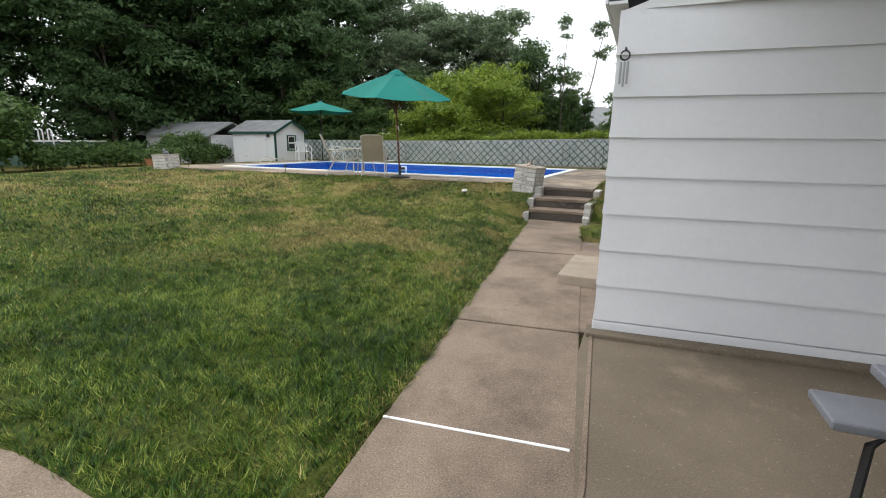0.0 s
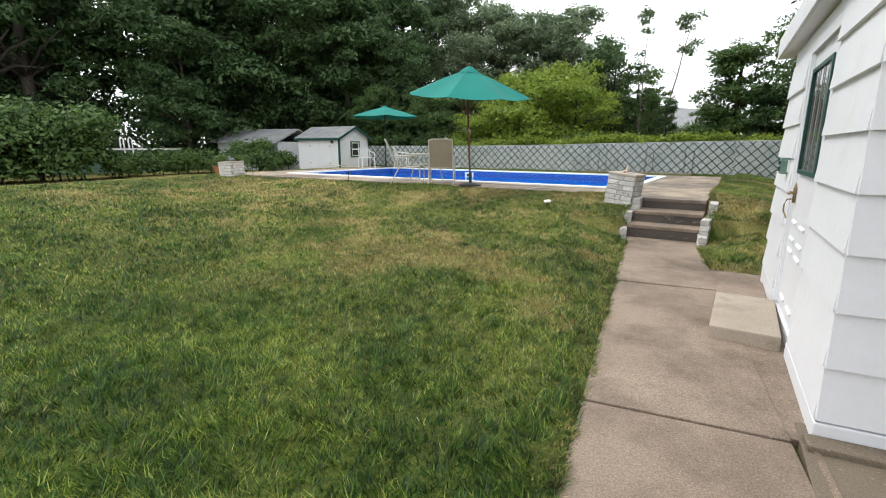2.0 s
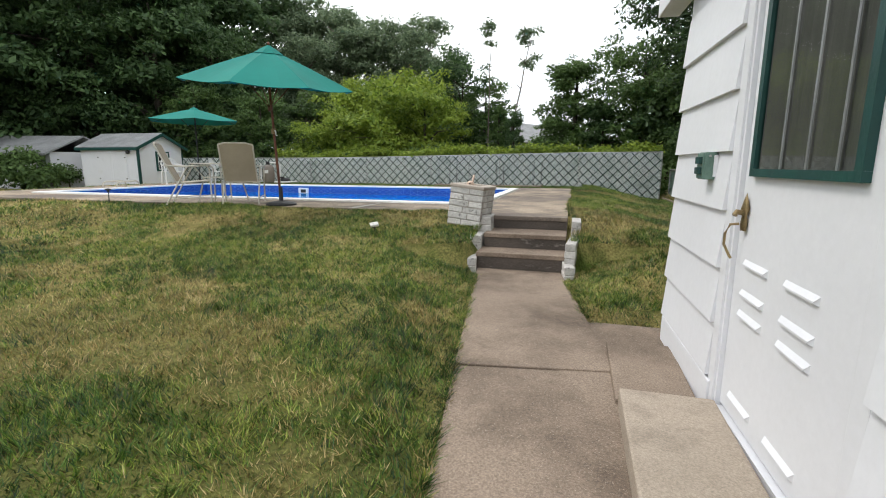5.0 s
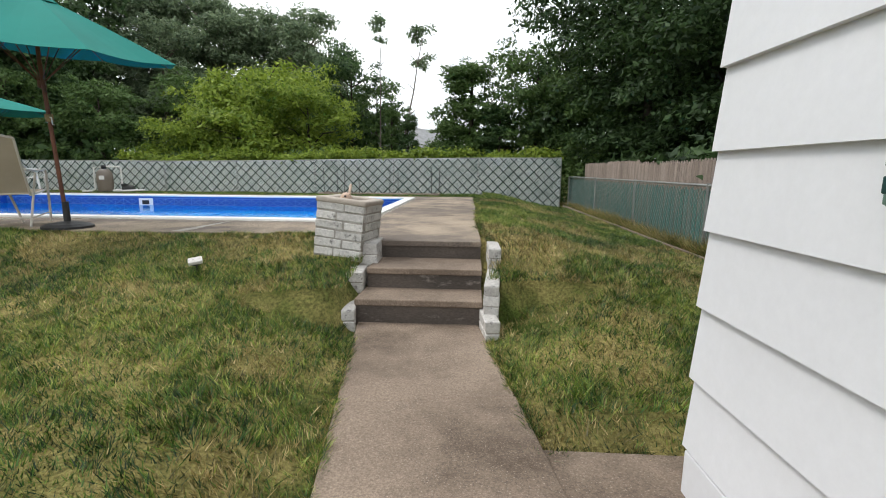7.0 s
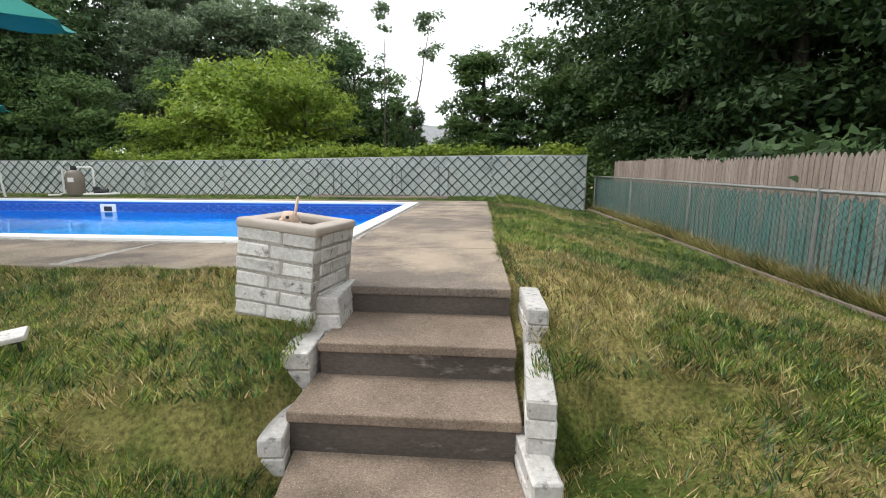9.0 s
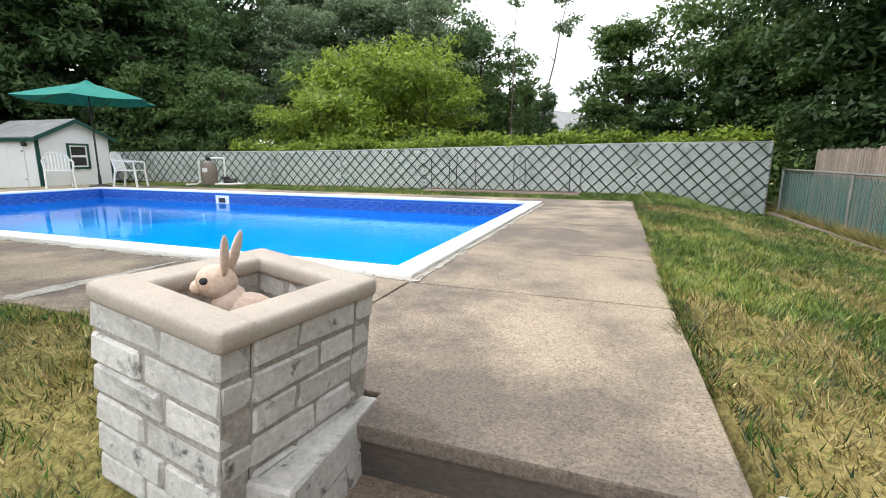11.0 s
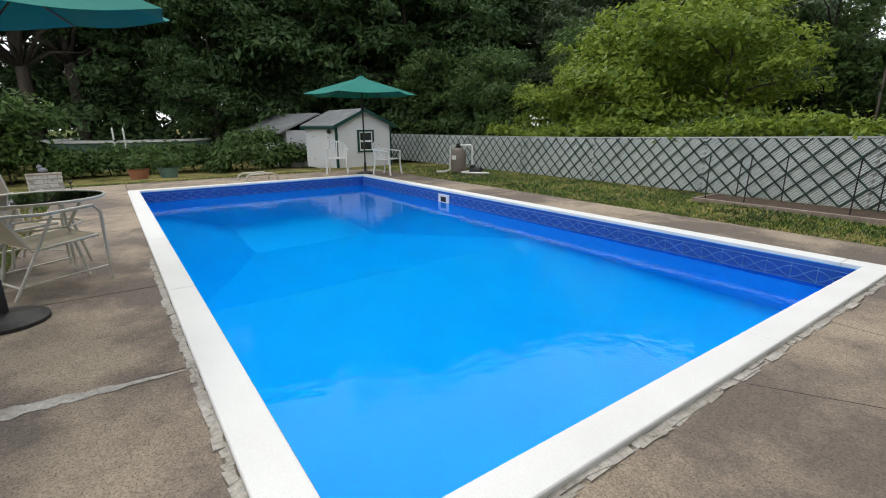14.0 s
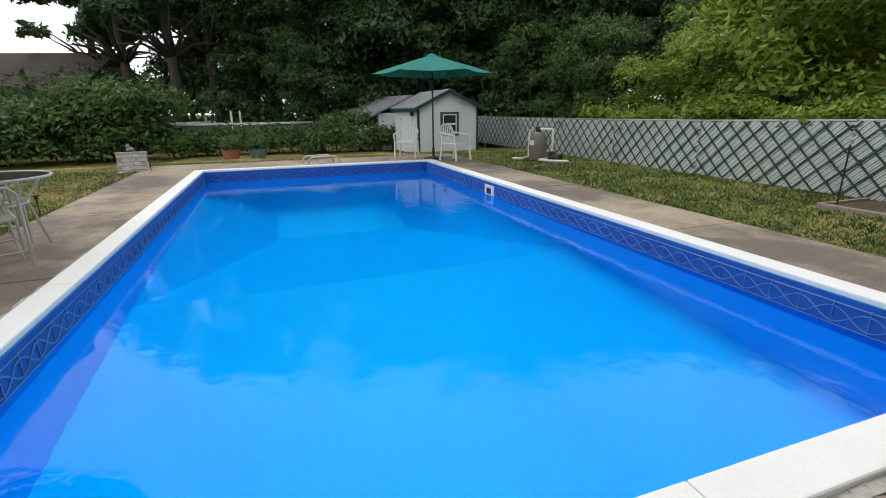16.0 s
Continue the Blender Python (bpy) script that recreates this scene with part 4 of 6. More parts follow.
# roof with a shallow overhang
bm = bmesh.new()
ov = 0.10
R = [bm.verts.new(p) for p in ((-ov, -0.05, WH + 0.08), (-ov, WL + 0.5, WH + 0.08), (WW, WL + 0.5, WH + 1.98), (WW, -0.05, WH + 1.98))]
R2 = [bm.verts.new(v.co + Vector((0, 0, 0.14))) for v in R]
bm.faces.new(R)
bm.faces.new(R2[::-1])
for i in range(4):
    bm.faces.new((R[i], R[(i + 1) % 4], R2[(i + 1) % 4], R2[i]))
bmesh.ops.recalc_face_normals(bm, faces=bm.faces[:])
part("roof", bm, M_roof, house, "grey shingle roof")
part("fascia", bbox(-ov - 0.022, -0.06, WH + 0.03, -ov - 0.002, WL + 0.51, WH + 0.23, 0.004), M_white, house, "white fascia board")
part("soffit", bbox(-ov, -0.05, WH + 0.03, 0.02, WL + 0.5, WH + 0.05, 0.003), M_white, house, "white soffit")
bm = bmesh.new()
for y0 in (0.0, WL - 0.12):
    A = [bm.verts.new(p) for p in ((0, y0, WH), (WW, y0, WH), (WW, y0, WH + 1.9))]
    B = [bm.verts.new(v.co + Vector((0, 0.12, 0))) for v in A]
    bm.faces.new(A)
    bm.faces.new(B[::-1])
    for i in range(3):
        bm.faces.new((A[i], A[(i + 1) % 3], B[(i + 1) % 3], B[i]))
bmesh.ops.recalc_face_normals(bm, faces=bm.faces[:])
part("gable", bm, M_white, house)

# unseen flat roof over the patio, added to shade the patio-side wall
part("unseen_shade_roof", bbox(0.9, -5.2, WH + 0.34, WW, 0.0, WH + 0.46, 0.01), M_white, house, "unseen flat roof added to shade the patio-side wall")

# door: white panel door with a large curtained window
door = part("door", bbox(0.02, D0, DZ0, 0.06, D1, DZ1, 0.004), M_white, house, "white panel door with a large window")
wy0, wy1, wz0, wz1 = D0 + 0.14, D1 - 0.135, 1.25, 1.98
bm = bmesh.new()
for a in ((wy0 - 0.03, wz0 - 0.028, wy1 + 0.03, wz0 + 0.004), (wy0 - 0.03, wz1 - 0.004, wy1 + 0.03, wz1 + 0.025), (wy0 - 0.03, wz0 + 0.0045, wy0 + 0.008, wz1 - 0.0045), (wy1 - 0.008, wz0 + 0.0045, wy1 + 0.03, wz1 - 0.0045)):
    box(bm, -0.005, a[0], a[1], 0.022, a[2], a[3])
part("window_frame", bm, M_green_trim, door, "dark green window frame")
bm = bmesh.new()
N = 40
prev = None
for i in range(N + 1):
    y = wy0 + (wy1 - wy0) * i / N
    x = 0.0165 - 0.004 * abs(math.sin(i * 0.55))
    cur = (bm.verts.new((x, y, wz0)), bm.verts.new((x, y, wz1)))
    if prev:
        bm.faces.new((prev[0], cur[0], cur[1], prev[1]))
    prev = cur
part("curtain", bm, M_curtain, door, "grey pleated curtain", smooth=True)
bm = bmesh.new()
vs = [bm.verts.new(p) for p in ((0.008, wy0, wz0), (0.008, wy0, wz1), (0.008, wy1, wz1), (0.008, wy1, wz0))]
bm.faces.new(vs)
pane = part("pane", bm, M_glass, door, "clear door glass")
pane.visible_shadow = False
bm = bmesh.new()
for q in (0.15, 0.41, 0.676):
    y = wy0 + (wy1 - wy0) * q
    box(bm, 0.001, y - 0.006, wz0, 0.006, y + 0.006, wz1)
part("glazing_bar", bm, M_galv, door, "grey glazing bars")
# raised panels in pairs of bars
for y0, y1 in ((1.39, 1.63), (1.775, 2.015)):
    for z in (0.825, 0.69, 0.595, 0.2):
        bm = bmesh.new()
        lo = [bm.verts.new((0.0215, y, q)) for y, q in ((y0, z), (y1, z), (y1, z + 0.036), (y0, z + 0.036))]
        hi = [bm.verts.new((0.006, y, q)) for y, q in ((y0 + 0.02, z + 0.006), (y1 - 0.02, z + 0.006), (y1 - 0.012, z + 0.014), (y0 + 0.012, z + 0.014))]
        bm.faces.new(hi)
        for k in range(4):
            bm.faces.new((lo[k], lo[(k + 1) % 4], hi[(k + 1) % 4], hi[k]))
        bmesh.ops.recalc_face_normals(bm, faces=bm.faces[:])
        part("panel_bar", bm, M_white, door, "pressed bar in the door skin")
# handle: ornate plate and drooping lever
hb = lathe([(0.0, 0.0), (0.02, 0.002), (0.026, 0.03), (0.018, 0.07), (0.03, 0.10), (0.012, 0.145), (0.0, 0.17)], 12)
moved(hb, Matrix.Translation((0.008, D1 - 0.075, 0.98)) @ Matrix.Diagonal((0.5, 1, 1, 1)))
hd = part("handle", hb, M_brass, door, "tarnished brass handle", smooth=True)
part("lever", tubes(([(-0.005, D1 - 0.06, 1.01), (-0.035, D1 - 0.045, 1.005), (-0.045, D1 - 0.02, 0.96), (-0.045, D1 - 0.02, 0.91), (-0.03, D1 - 0.04, 0.87), (-0.02, D1 - 0.05, 0.85)], 0.006)), M_brass, hd)
part("latch", tubes(([(0.0, D1 - 0.075, 1.06), (-0.025, D1 - 0.075, 1.065), (-0.035, D1 - 0.08, 1.05)], 0.012)), M_brass, hd)

# stoop slabs before the door
stoop = thing("stoop", "low grey concrete door stoop with a white-edged slab", "door step", kind="structure")
part("slab", bbox(-0.21, 3.84, 0.0, 0.235, 4.84, 0.13, 0.014), M_stoop, stoop)
part("lower_slab", bbox(-0.22, 4.85, 0.0, 0.19, 5.72, 0.06, 0.012), M_walk, stoop)
part("white_edge", bbox(-0.222, 3.83, 0.0, -0.212, 4.84, 0.022, 0.003), M_coping, stoop, "white painted edge line")

# meter box beside the door
mb = thing("utility_box", "small weathered green metal box on the siding", "utility box", pose(0.33, 2.72, 0, 0, 0, 2.5))
part("box", bbox(-0.072, 2.42, 1.195, -0.012, 2.53, 1.335, 0.008), M_boxgreen, mb)
part("cover", bbox(-0.079, 2.425, 1.2, -0.0715, 2.525, 1.33, 0.003), M_boxgreen, mb, "patched cover plate")
for z in (1.222, 1.275):
    part("flap", bbox(-0.094, 2.435, z, -0.078, 2.515, z + 0.036, 0.004), M_green_trim, mb, "hinged outlet flap")
part("screw", tubes(([(-0.05, 2.405, 1.315), (-0.05, 2.425, 1.315)], 0.006)), M_galv, mb)
part("hanger", bbox(-0.03, 2.405, 1.21, -0.012, 2.421, 1.32, 0.003), M_white, mb, "paint-smeared mounting strip")
# wind chime on the corner
wc = thing("wind_chime", "small dark metal wind chime hanging at the corner", "wind chime", pose(0.37, 2.66, 0))
part("bracket", tubes(([(0, 0.05, 2.07), (0, -0.02, 2.07), (0, -0.03, 2.05)], 0.006)), M_black, wc)
bm = bmesh.new()
tube(bm, [(0.03 * math.cos(a), -0.03, 2.02 + 0.03 * math.sin(a)) for a in [i * 6.283 / 12 for i in range(12)]], 0.006, 5, closed=True)
part("ring", bm, M_black, wc)
for i in range(3):
    part("chime_tube", tubes(([(-0.022 + 0.022 * i, -0.03, 1.98), (-0.022 + 0.022 * i, -0.03, 1.84 - 0.02 * (i == 1))], 0.007)), M_galv, wc)


# ---- pale slat fence with lattice behind the pool ----
FY = 20.15
fence = thing("slat_fence", "pale slatted chain-link fence with dark diagonal lattice", "fence", kind="structure")
posts = [2.26, -0.47, -3.33, -6.04, -8.78, -11.37, -13.95, -16.6, -19.3, -22.0]


def fence_top(x):
    return 1.50 + 0.2 * float(sstep(-12, 2.3, x))


def fence_bot(x):
    return 0.47 - 0.40 * float(sstep(-0.6, 2.3, x))


for x in posts:
    part("post", tubes(([(x, FY + 0.03, fence_bot(x) - 0.2), (x, FY + 0.03, fence_top(x) + 0.03)], 0.03), sides=10), M_galv, fence, "galvanized post")
for a, b in zip(posts, posts[1:]):
    # slat panel between two posts: diagonal slats set in the mesh
    bm = bmesh.new()
    z0a, z1a, z0b, z1b = fence_bot(a), fence_top(a), fence_bot(b), fence_top(b)
    w = a - b
    step = 0.052
    hgt = max(z1a, z1b) - min(z0a, z0b)
    for i in range(-int(hgt / step) - 1, int(w / step) + 1):
        # slat along direction (1,1): u from i*step
        u0 = i * step
        lo, hi = max(0.0, -u0), min(hgt, w - u0)
        if hi - lo < 0.03:
            continue
        zb = min(z0a, z0b)
        def top_at(u):
            q = u / w
            return z1b + (z1a - z1b) * q
        def bot_at(u):
            q = u / w
            return z0b + (z0a - z0b) * q
        s0, s1 = lo, hi
        while s1 > s0 and zb + s1 > top_at(u0 + s1):
            s1 -= 0.02
        while s1 > s0 and zb + s0 < bot_at(u0 + s0):
            s0 += 0.02
        if s1 - s0 < 0.03:
            continue
        x0, x1, za, zc = b + u0 + s0, b + u0 + s1, zb + s0, zb + s1
        hw = step * 0.36
        y = FY + 0.012 * (i % 2)
        vs = [bm.verts.new(p) for p in ((x0 - hw, y, za + hw * 0), (x0 + hw, y, za), (x1 + hw, y, zc), (x1 - hw, y, zc))]
        bm.faces.new(vs)
        vs2 = [bm.verts.new(v.co + Vector((0, 0.008, 0))) for v in vs]
        bm.faces.new(vs2[::-1])
        for q in range(4):
            bm.faces.new((vs[q], vs2[q], vs2[(q + 1) % 4], vs[(q + 1) % 4]))
    bmesh.ops.recalc_face_normals(bm, faces=bm.faces[:])
    part("slat_panel", bm, M_slat, fence, "pale diagonal slats")
    # backing strip seen between the slats
    bm = bmesh.new()
    vs = [bm.verts.new(p) for p in ((b, FY + 0.05, z0b), (a, FY + 0.05, z0a), (a, FY + 0.05, z1a), (b, FY + 0.05, z1b))]
    bm.faces.new(vs)
    part("mesh_backing", bm, M_gslat, fence)
    part("top_rail", tubes(([(a, FY + 0.03, z1a), (b, FY + 0.03, z1b)], 0.022)), M_galv, fence)
    # lattice: two sets of thin strips
    bm = bmesh.new()
    pitch = 0.335
    for sgn in (1, -1):
        n0 = int((w + hgt) / pitch) + 2
        for i in range(-n0, n0):
            u0 = i * pitch
            samples = []
            for q in range(61):
                v = hgt * q / 60
                u = u0 + sgn * v
                z = min(z0a, z0b) + v
                if 0 <= u <= w:
                    tt = z1b + (z1a - z1b) * u / w
                    bb = z0b + (z0a - z0b) * u / w
                    if bb <= z <= tt:
                        samples.append((b + u, z))
            if len(samples) < 2:
                continue
            (xa, za), (xb, zb2) = samples[0], samples[-1]
            hw, y = 0.021, FY - 0.02 - 0.008 * (sgn > 0)
            vs = [bm.verts.new(p) for p in ((xa - hw, y, za), (xa + hw, y, za), (xb + hw, y, zb2), (xb - hw, y, zb2))]
            bm.faces.new(vs)
            vs2 = [bm.verts.new(v.co + Vector((0, 0.007, 0))) for v in vs]
            for q in range(4):
                bm.faces.new((vs[q], vs2[q], vs2[(q + 1) % 4], vs[(q + 1) % 4]))
    bmesh.ops.recalc_face_normals(bm, faces=bm.faces[:])
    part("lattice", bm, M_lattice, fence, "dark diagonal lattice strips")

# ---- chain-link fence with green slats, wooden stockade fence behind ----
FX = 2.6
clf = thing("chain_link_fence", "chain-link fence with faded green privacy slats", "fence", kind="structure")
cposts = [20.4, 17.0, 13.95, 11.0, 8.9, 6.6, 4.0]
for y in cposts:
    part("post", tubes(([(FX, y, -0.1), (FX, y, 1.12)], 0.026)), M_galv, clf, "galvanized post")
part("top_rail", tubes(([(FX, 20.4, 1.10), (FX, 4.0, 1.08)], 0.02)), M_galv, clf, "rusty top rail")
for ya, yb in zip(cposts, cposts[1:]):
    bm = bmesh.new()
    n = int((ya - yb) / 0.075)
    for i in range(n):
        y = yb + (i + 0.5) * (ya - yb) / n
        box(bm, FX + 0.012 + 0.006 * (i % 2), y - 0.028, 0.1, FX + 0.018 + 0.006 * (i % 2), y + 0.028, 1.05 - 0.02 * ((i * 7) % 3))
    part("privacy_slats", bm, M_gslat, clf, "faded green slats")
    bm = bmesh.new()
    L = ya - yb
    for sgn in (1, -1):
        for i in range(-10, int(L / 0.1) + 11):
            y0 = yb + i * 0.1
            y1 = y0 + sgn * 0.98
            za, zb = 0.1, 1.08
            if min(y0, y1) < yb - 0.0 or max(y0, y1) > ya:
                f0, f1 = 0.0, 1.0
                cl = sorted([(yb - y0) / (y1 - y0), (ya - y0) / (y1 - y0)])
                f0, f1 = max(0, cl[0]), min(1, cl[1])
                if f1 - f0 < 0.05:
                    continue
                y0, y1, za, zb = y0 + (y1 - y0) * f0, y0 + (y1 - y0) * f1, 0.1 + 0.98 * f0, 0.1 + 0.98 * f1
            tube(bm, [(FX - 0.004 * sgn, y0, za), (FX - 0.004 * sgn, y1, zb)], 0.0028, 3)
    part("wire_mesh", bm, M_galv, clf, "woven wire mesh")
part("edging_board", bbox(FX - 0.22, 4.0, 0.0, FX - 0.18, 20.2, 0.16, 0.006), M_wood, clf, "half-buried timber edging board")
stk = thing("stockade_fence", "weathered brown wooden stockade fence with pointed pickets", "fence", kind="structure")
pm = bmesh.new()
A = [pm.verts.new(p) for p in ((0, -0.042, 0), (0, 0.042, 0), (0, 0.042, 1.36), (0, 0.0, 1.43), (0, -0.042, 1.36))]
B = [pm.verts.new(v.co + Vector((0.02, 0, 0))) for v in A]
pm.faces.new(A)
pm.faces.new(B[::-1])
for i in range(5):
    pm.faces.new((A[i], A[(i + 1) % 5], B[(i + 1) % 5], B[i]))
bmesh.ops.recalc_face_normals(pm, faces=pm.faces[:])
picket = bpy.data.meshes.new("picket")
pm.to_mesh(picket)
pm.free()
picket.materials.append(M_wood)
rp = random.Random(9)
y = 19.6
k = 0
while y > 5.0:
    pk = new("picket", picket)
    pk.parent = stk
    sect = 0.05 * math.sin(int((19.6 - y) / 2.4) * 2.1)
    pk.matrix_basis = pose(2.93, y, 0.1 + sect * 0.5 + rp.uniform(-0.015, 0.015) - 0.006 * (19.6 - y), 0, 0, rp.uniform(-3, 3))
    y -= 0.092
    k += 1
for z in (0.5, 1.2):
    part("rail", bbox(2.96, 5.0, z - 0.04, 3.0, 19.6, z + 0.04, 0.005), M_wood, stk)

# ---- garden shed ----
shed = thing("garden_shed", "small white garden shed with grey roof and dark green trim", "shed", pose(-16.38, 16.46, 0.36, 0, 0, 1.5))
SD, SWD, EV, PK = 2.75, 2.12, 1.52, 2.02     # depth along -x, width along +y
bm = bmesh.new()
A = [bm.verts.new(p) for p in ((0, 0, 0), (0, SWD, 0), (0, SWD, EV), (0, SWD / 2, PK), (0, 0, EV))]
B = [bm.verts.new(v.co - Vector((SD, 0, 0))) for v in A]
bm.faces.new(A)
bm.faces.new(B[::-1])
for i in range(5):
    bm.faces.new((A[i], A[(i + 1) % 5], B[(i + 1) % 5], B[i]))
bmesh.ops.recalc_face_normals(bm, faces=bm.faces[:])
part("wall", bm, M_white, shed)
for s in (-1, 1):
    bm = bmesh.new()
    y0 = SWD / 2
    ye = SWD / 2 + s * (SWD / 2 + 0.14)
    ze = EV - 0.14 * (PK - EV) / (SWD / 2)
    a = [bm.verts.new(p) for p in ((0.14, y0, PK + 0.015), (0.14, ye, ze + 0.015), (-SD - 0.1, ye, ze + 0.015), (-SD - 0.1, y0, PK + 0.015))]
    b = [bm.verts.new(v.co + Vector((0, 0, 0.05))) for v in a]
    bm.faces.new(a)
    bm.faces.new(b[::-1])
    for i in range(4):
        bm.faces.new((a[i], a[(i + 1) % 4], b[(i + 1) % 4], b[i]))
    bmesh.ops.recalc_face_normals(bm, faces=bm.faces[:])
    part("roof", bm, M_roof, shed, "grey shingle roof slope")
    bm = bmesh.new()
    a = [bm.verts.new(p) for p in ((0.142, y0, PK - 0.06), (0.142, ye, ze - 0.06), (0.142, ye, ze + 0.055), (0.142, y0, PK + 0.055))]
    b = [bm.verts.new(v.co + Vector((0.02, 0, 0))) for v in a]
    bm.faces.new(a)
    bm.faces.new(b[::-1])
    for i in range(4):
        bm.faces.new((a[i], a[(i + 1) % 4], b[(i + 1) % 4], b[i]))
    bmesh.ops.recalc_face_normals(bm, faces=bm.faces[:])
    part("rake_trim", bm, M_green_trim, shed, "dark green rake board")
part("eave_trim", bbox(-SD - 0.1, -0.165, EV - 0.13, 0.142, -0.145, EV - 0.03, 0.003), M_green_trim, shed, "dark green eave board")
part("corner_trim", bbox(-0.07, -0.012, 0, 0.012, 0.0, EV - 0.05, 0.003), M_green_trim, shed)
part("corner_trim", bbox(0.0, 0.002, 0, 0.012, 0.06, EV - 0.02, 0.003), M_green_trim, shed)
part("corner_trim", bbox(0.0, SWD - 0.05, 0, 0.012, SWD + 0.01, EV, 0.003), M_green_trim, shed)
for i, (a, b) in enumerate(((-1.95, -1.25), (-1.24, -0.54))):
    d = part("door", bbox(a, -0.03, 0.06, b, -0.004, EV - 0.16, 0.006), M_white, shed, "plain white shed door")
    part("hinge", bbox(a + 0.03 if i == 0 else b - 0.09, -0.036, 1.1, a + 0.09 if i == 0 else b - 0.03, -0.029, 1.14, 0.002), M_black, d)
    part("hinge", bbox(a + 0.03 if i == 0 else b - 0.09, -0.036, 0.3, a + 0.09 if i == 0 else b - 0.03, -0.029, 0.34, 0.002), M_black, d)
bm = bmesh.new()
y0, y1, z0, z1 = 0.78, 1.42, 0.60, 1.36
for q in ((y0, z0, y1, z0 + 0.06), (y0, z1 - 0.06, y1, z1), (y0, z0 + 0.061, y0 + 0.07, z1 - 0.061), (y1 - 0.07, z0 + 0.061, y1, z1 - 0.061)):
    box(bm, 0.0, q[0], q[1], 0.035, q[2], q[3])
win = part("window", bm, M_green_trim, shed, "dark framed sash window")
bm = bmesh.new()
for q in ((y0 + 0.07, z0 + 0.06, y1 - 0.07, z0 + 0.10), (y0 + 0.07, z1 - 0.10, y1 - 0.07, z1 - 0.06), (y0 + 0.07, (z0 + z1) / 2 - 0.03, y1 - 0.07, (z0 + z1) / 2 + 0.03), (y0 + 0.07, z0 + 0.1, y0 + 0.105, z1 - 0.1), (y1 - 0.105, z0 + 0.1, y1 - 0.07, z1 - 0.1)):
    box(bm, 0.0, q[0], q[1], 0.028, q[2], q[3])
part("sash", bm, M_plastic, win, "white sash")
part("pane", bbox(0.004, y0 + 0.08, z0 + 0.08, 0.012, y1 - 0.08, z1 - 0.08, 0.001), M_glass_dark, win)
lamp = thing("shed_lamp", "small black lamp under the shed eave", "lamp", pose(-16.38, 16.46, 0.36, 0, 0, 1.5))
part("lamp_body", moved(lathe([(0.0, 0), (0.06, 0.02), (0.07, 0.08), (0.04, 0.14), (0.0, 0.15)], 12), Matrix.Translation((-0.38, -0.09, 1.24))), M_black, lamp)

# old low outbuilding behind the shed
ob2 = thing("outbuilding", "old low white outbuilding with a sagging grey roof", "outbuilding", pose(-21.6, 15.9, 0.15, 0, 0, 4))
part("wall", bbox(-3.2, 0, 0, 1.4, 2.6, 1.55, 0.01), M_white, ob2)
for k in range(5):
    part("siding_board", bbox(-3.2, -0.02, 0.1 + 0.28 * k, 1.4, -0.002, 0.36 + 0.28 * k, 0.004), M_white, ob2)
bm = bmesh.new()
a = [bm.verts.new(p) for p in ((-3.5, -0.35, 1.5), (1.6, -0.35, 1.42), (1.6, 1.3, 2.15), (-3.5, 1.3, 2.2), (1.6, 2.9, 1.5), (-3.5, 2.9, 1.5))]
b = [bm.verts.new(v.co + Vector((0, 0, 0.07))) for v in a]
for q in ((0, 1, 2, 3), (3, 2, 4, 5)):
    bm.faces.new([a[i] for i in q])
    bm.faces.new([b[i] for i in q][::-1])
for i, j in ((0, 1), (1, 2), (2, 4), (4, 5), (5, 3), (3, 0)):
    bm.faces.new((a[i], a[j], b[j], b[i]))
bmesh.ops.recalc_face_normals(bm, faces=bm.faces[:])
part("roof", bm, M_roof, ob2, "sagging weathered roof")

# ---- houses seen beyond the trees ----
def far_house(m, w, d, h, ridge, wallm, roofm, label):
    ob = thing("far_house", label, "house", m)
    bm = bmesh.new()
    box(bm, -w / 2, -d / 2, 0, w / 2, d / 2, h)
    part("wall", bm, wallm, ob)
    bm = bmesh.new()
    v = [bm.verts.new(p) for p in ((-w / 2 - 0.3, -d / 2 - 0.3, h), (w / 2 + 0.3, -d / 2 - 0.3, h), (w / 2 + 0.3, d / 2 + 0.3, h), (-w / 2 - 0.3, d / 2 + 0.3, h), (-w / 2 - 0.3, 0, ridge), (w / 2 + 0.3, 0, ridge))]
    for q in ((0, 1, 5, 4), (2, 3, 4, 5), (3, 0, 4), (1, 2, 5), (3, 2, 1, 0)):
        bm.faces.new([v[i] for i in q])
    bmesh.ops.recalc_face_normals(bm, faces=bm.faces[:])
    part("roof", bm, roofm, ob)
    for x in (-w / 4, w / 4):
        wn_ = part("window", bbox(x - 0.5, -d / 2 - 0.04, 1.0, x + 0.5, -d / 2 + 0.0, 2.1, 0.01), M_plastic, ob)
        part("pane", bbox(x - 0.42, -d / 2 - 0.05, 1.08, x + 0.42, -d / 2 - 0.041, 2.02, 0.002), M_glass_dark, wn_)
    return ob


far_house(pose(-5.6, 40, 0.2, 0, 0, 62), 8, 5.6, 2.6, 4.3, M_siding_grey, M_roof, "grey sided house glimpsed beyond the trees")
far_house(pose(-36, -2, 0.2, 0, 0, 75), 12, 7, 2.8, 4.9, M_brownroof, M_brownroof, "low house with a dark brown roof behind the hedge")


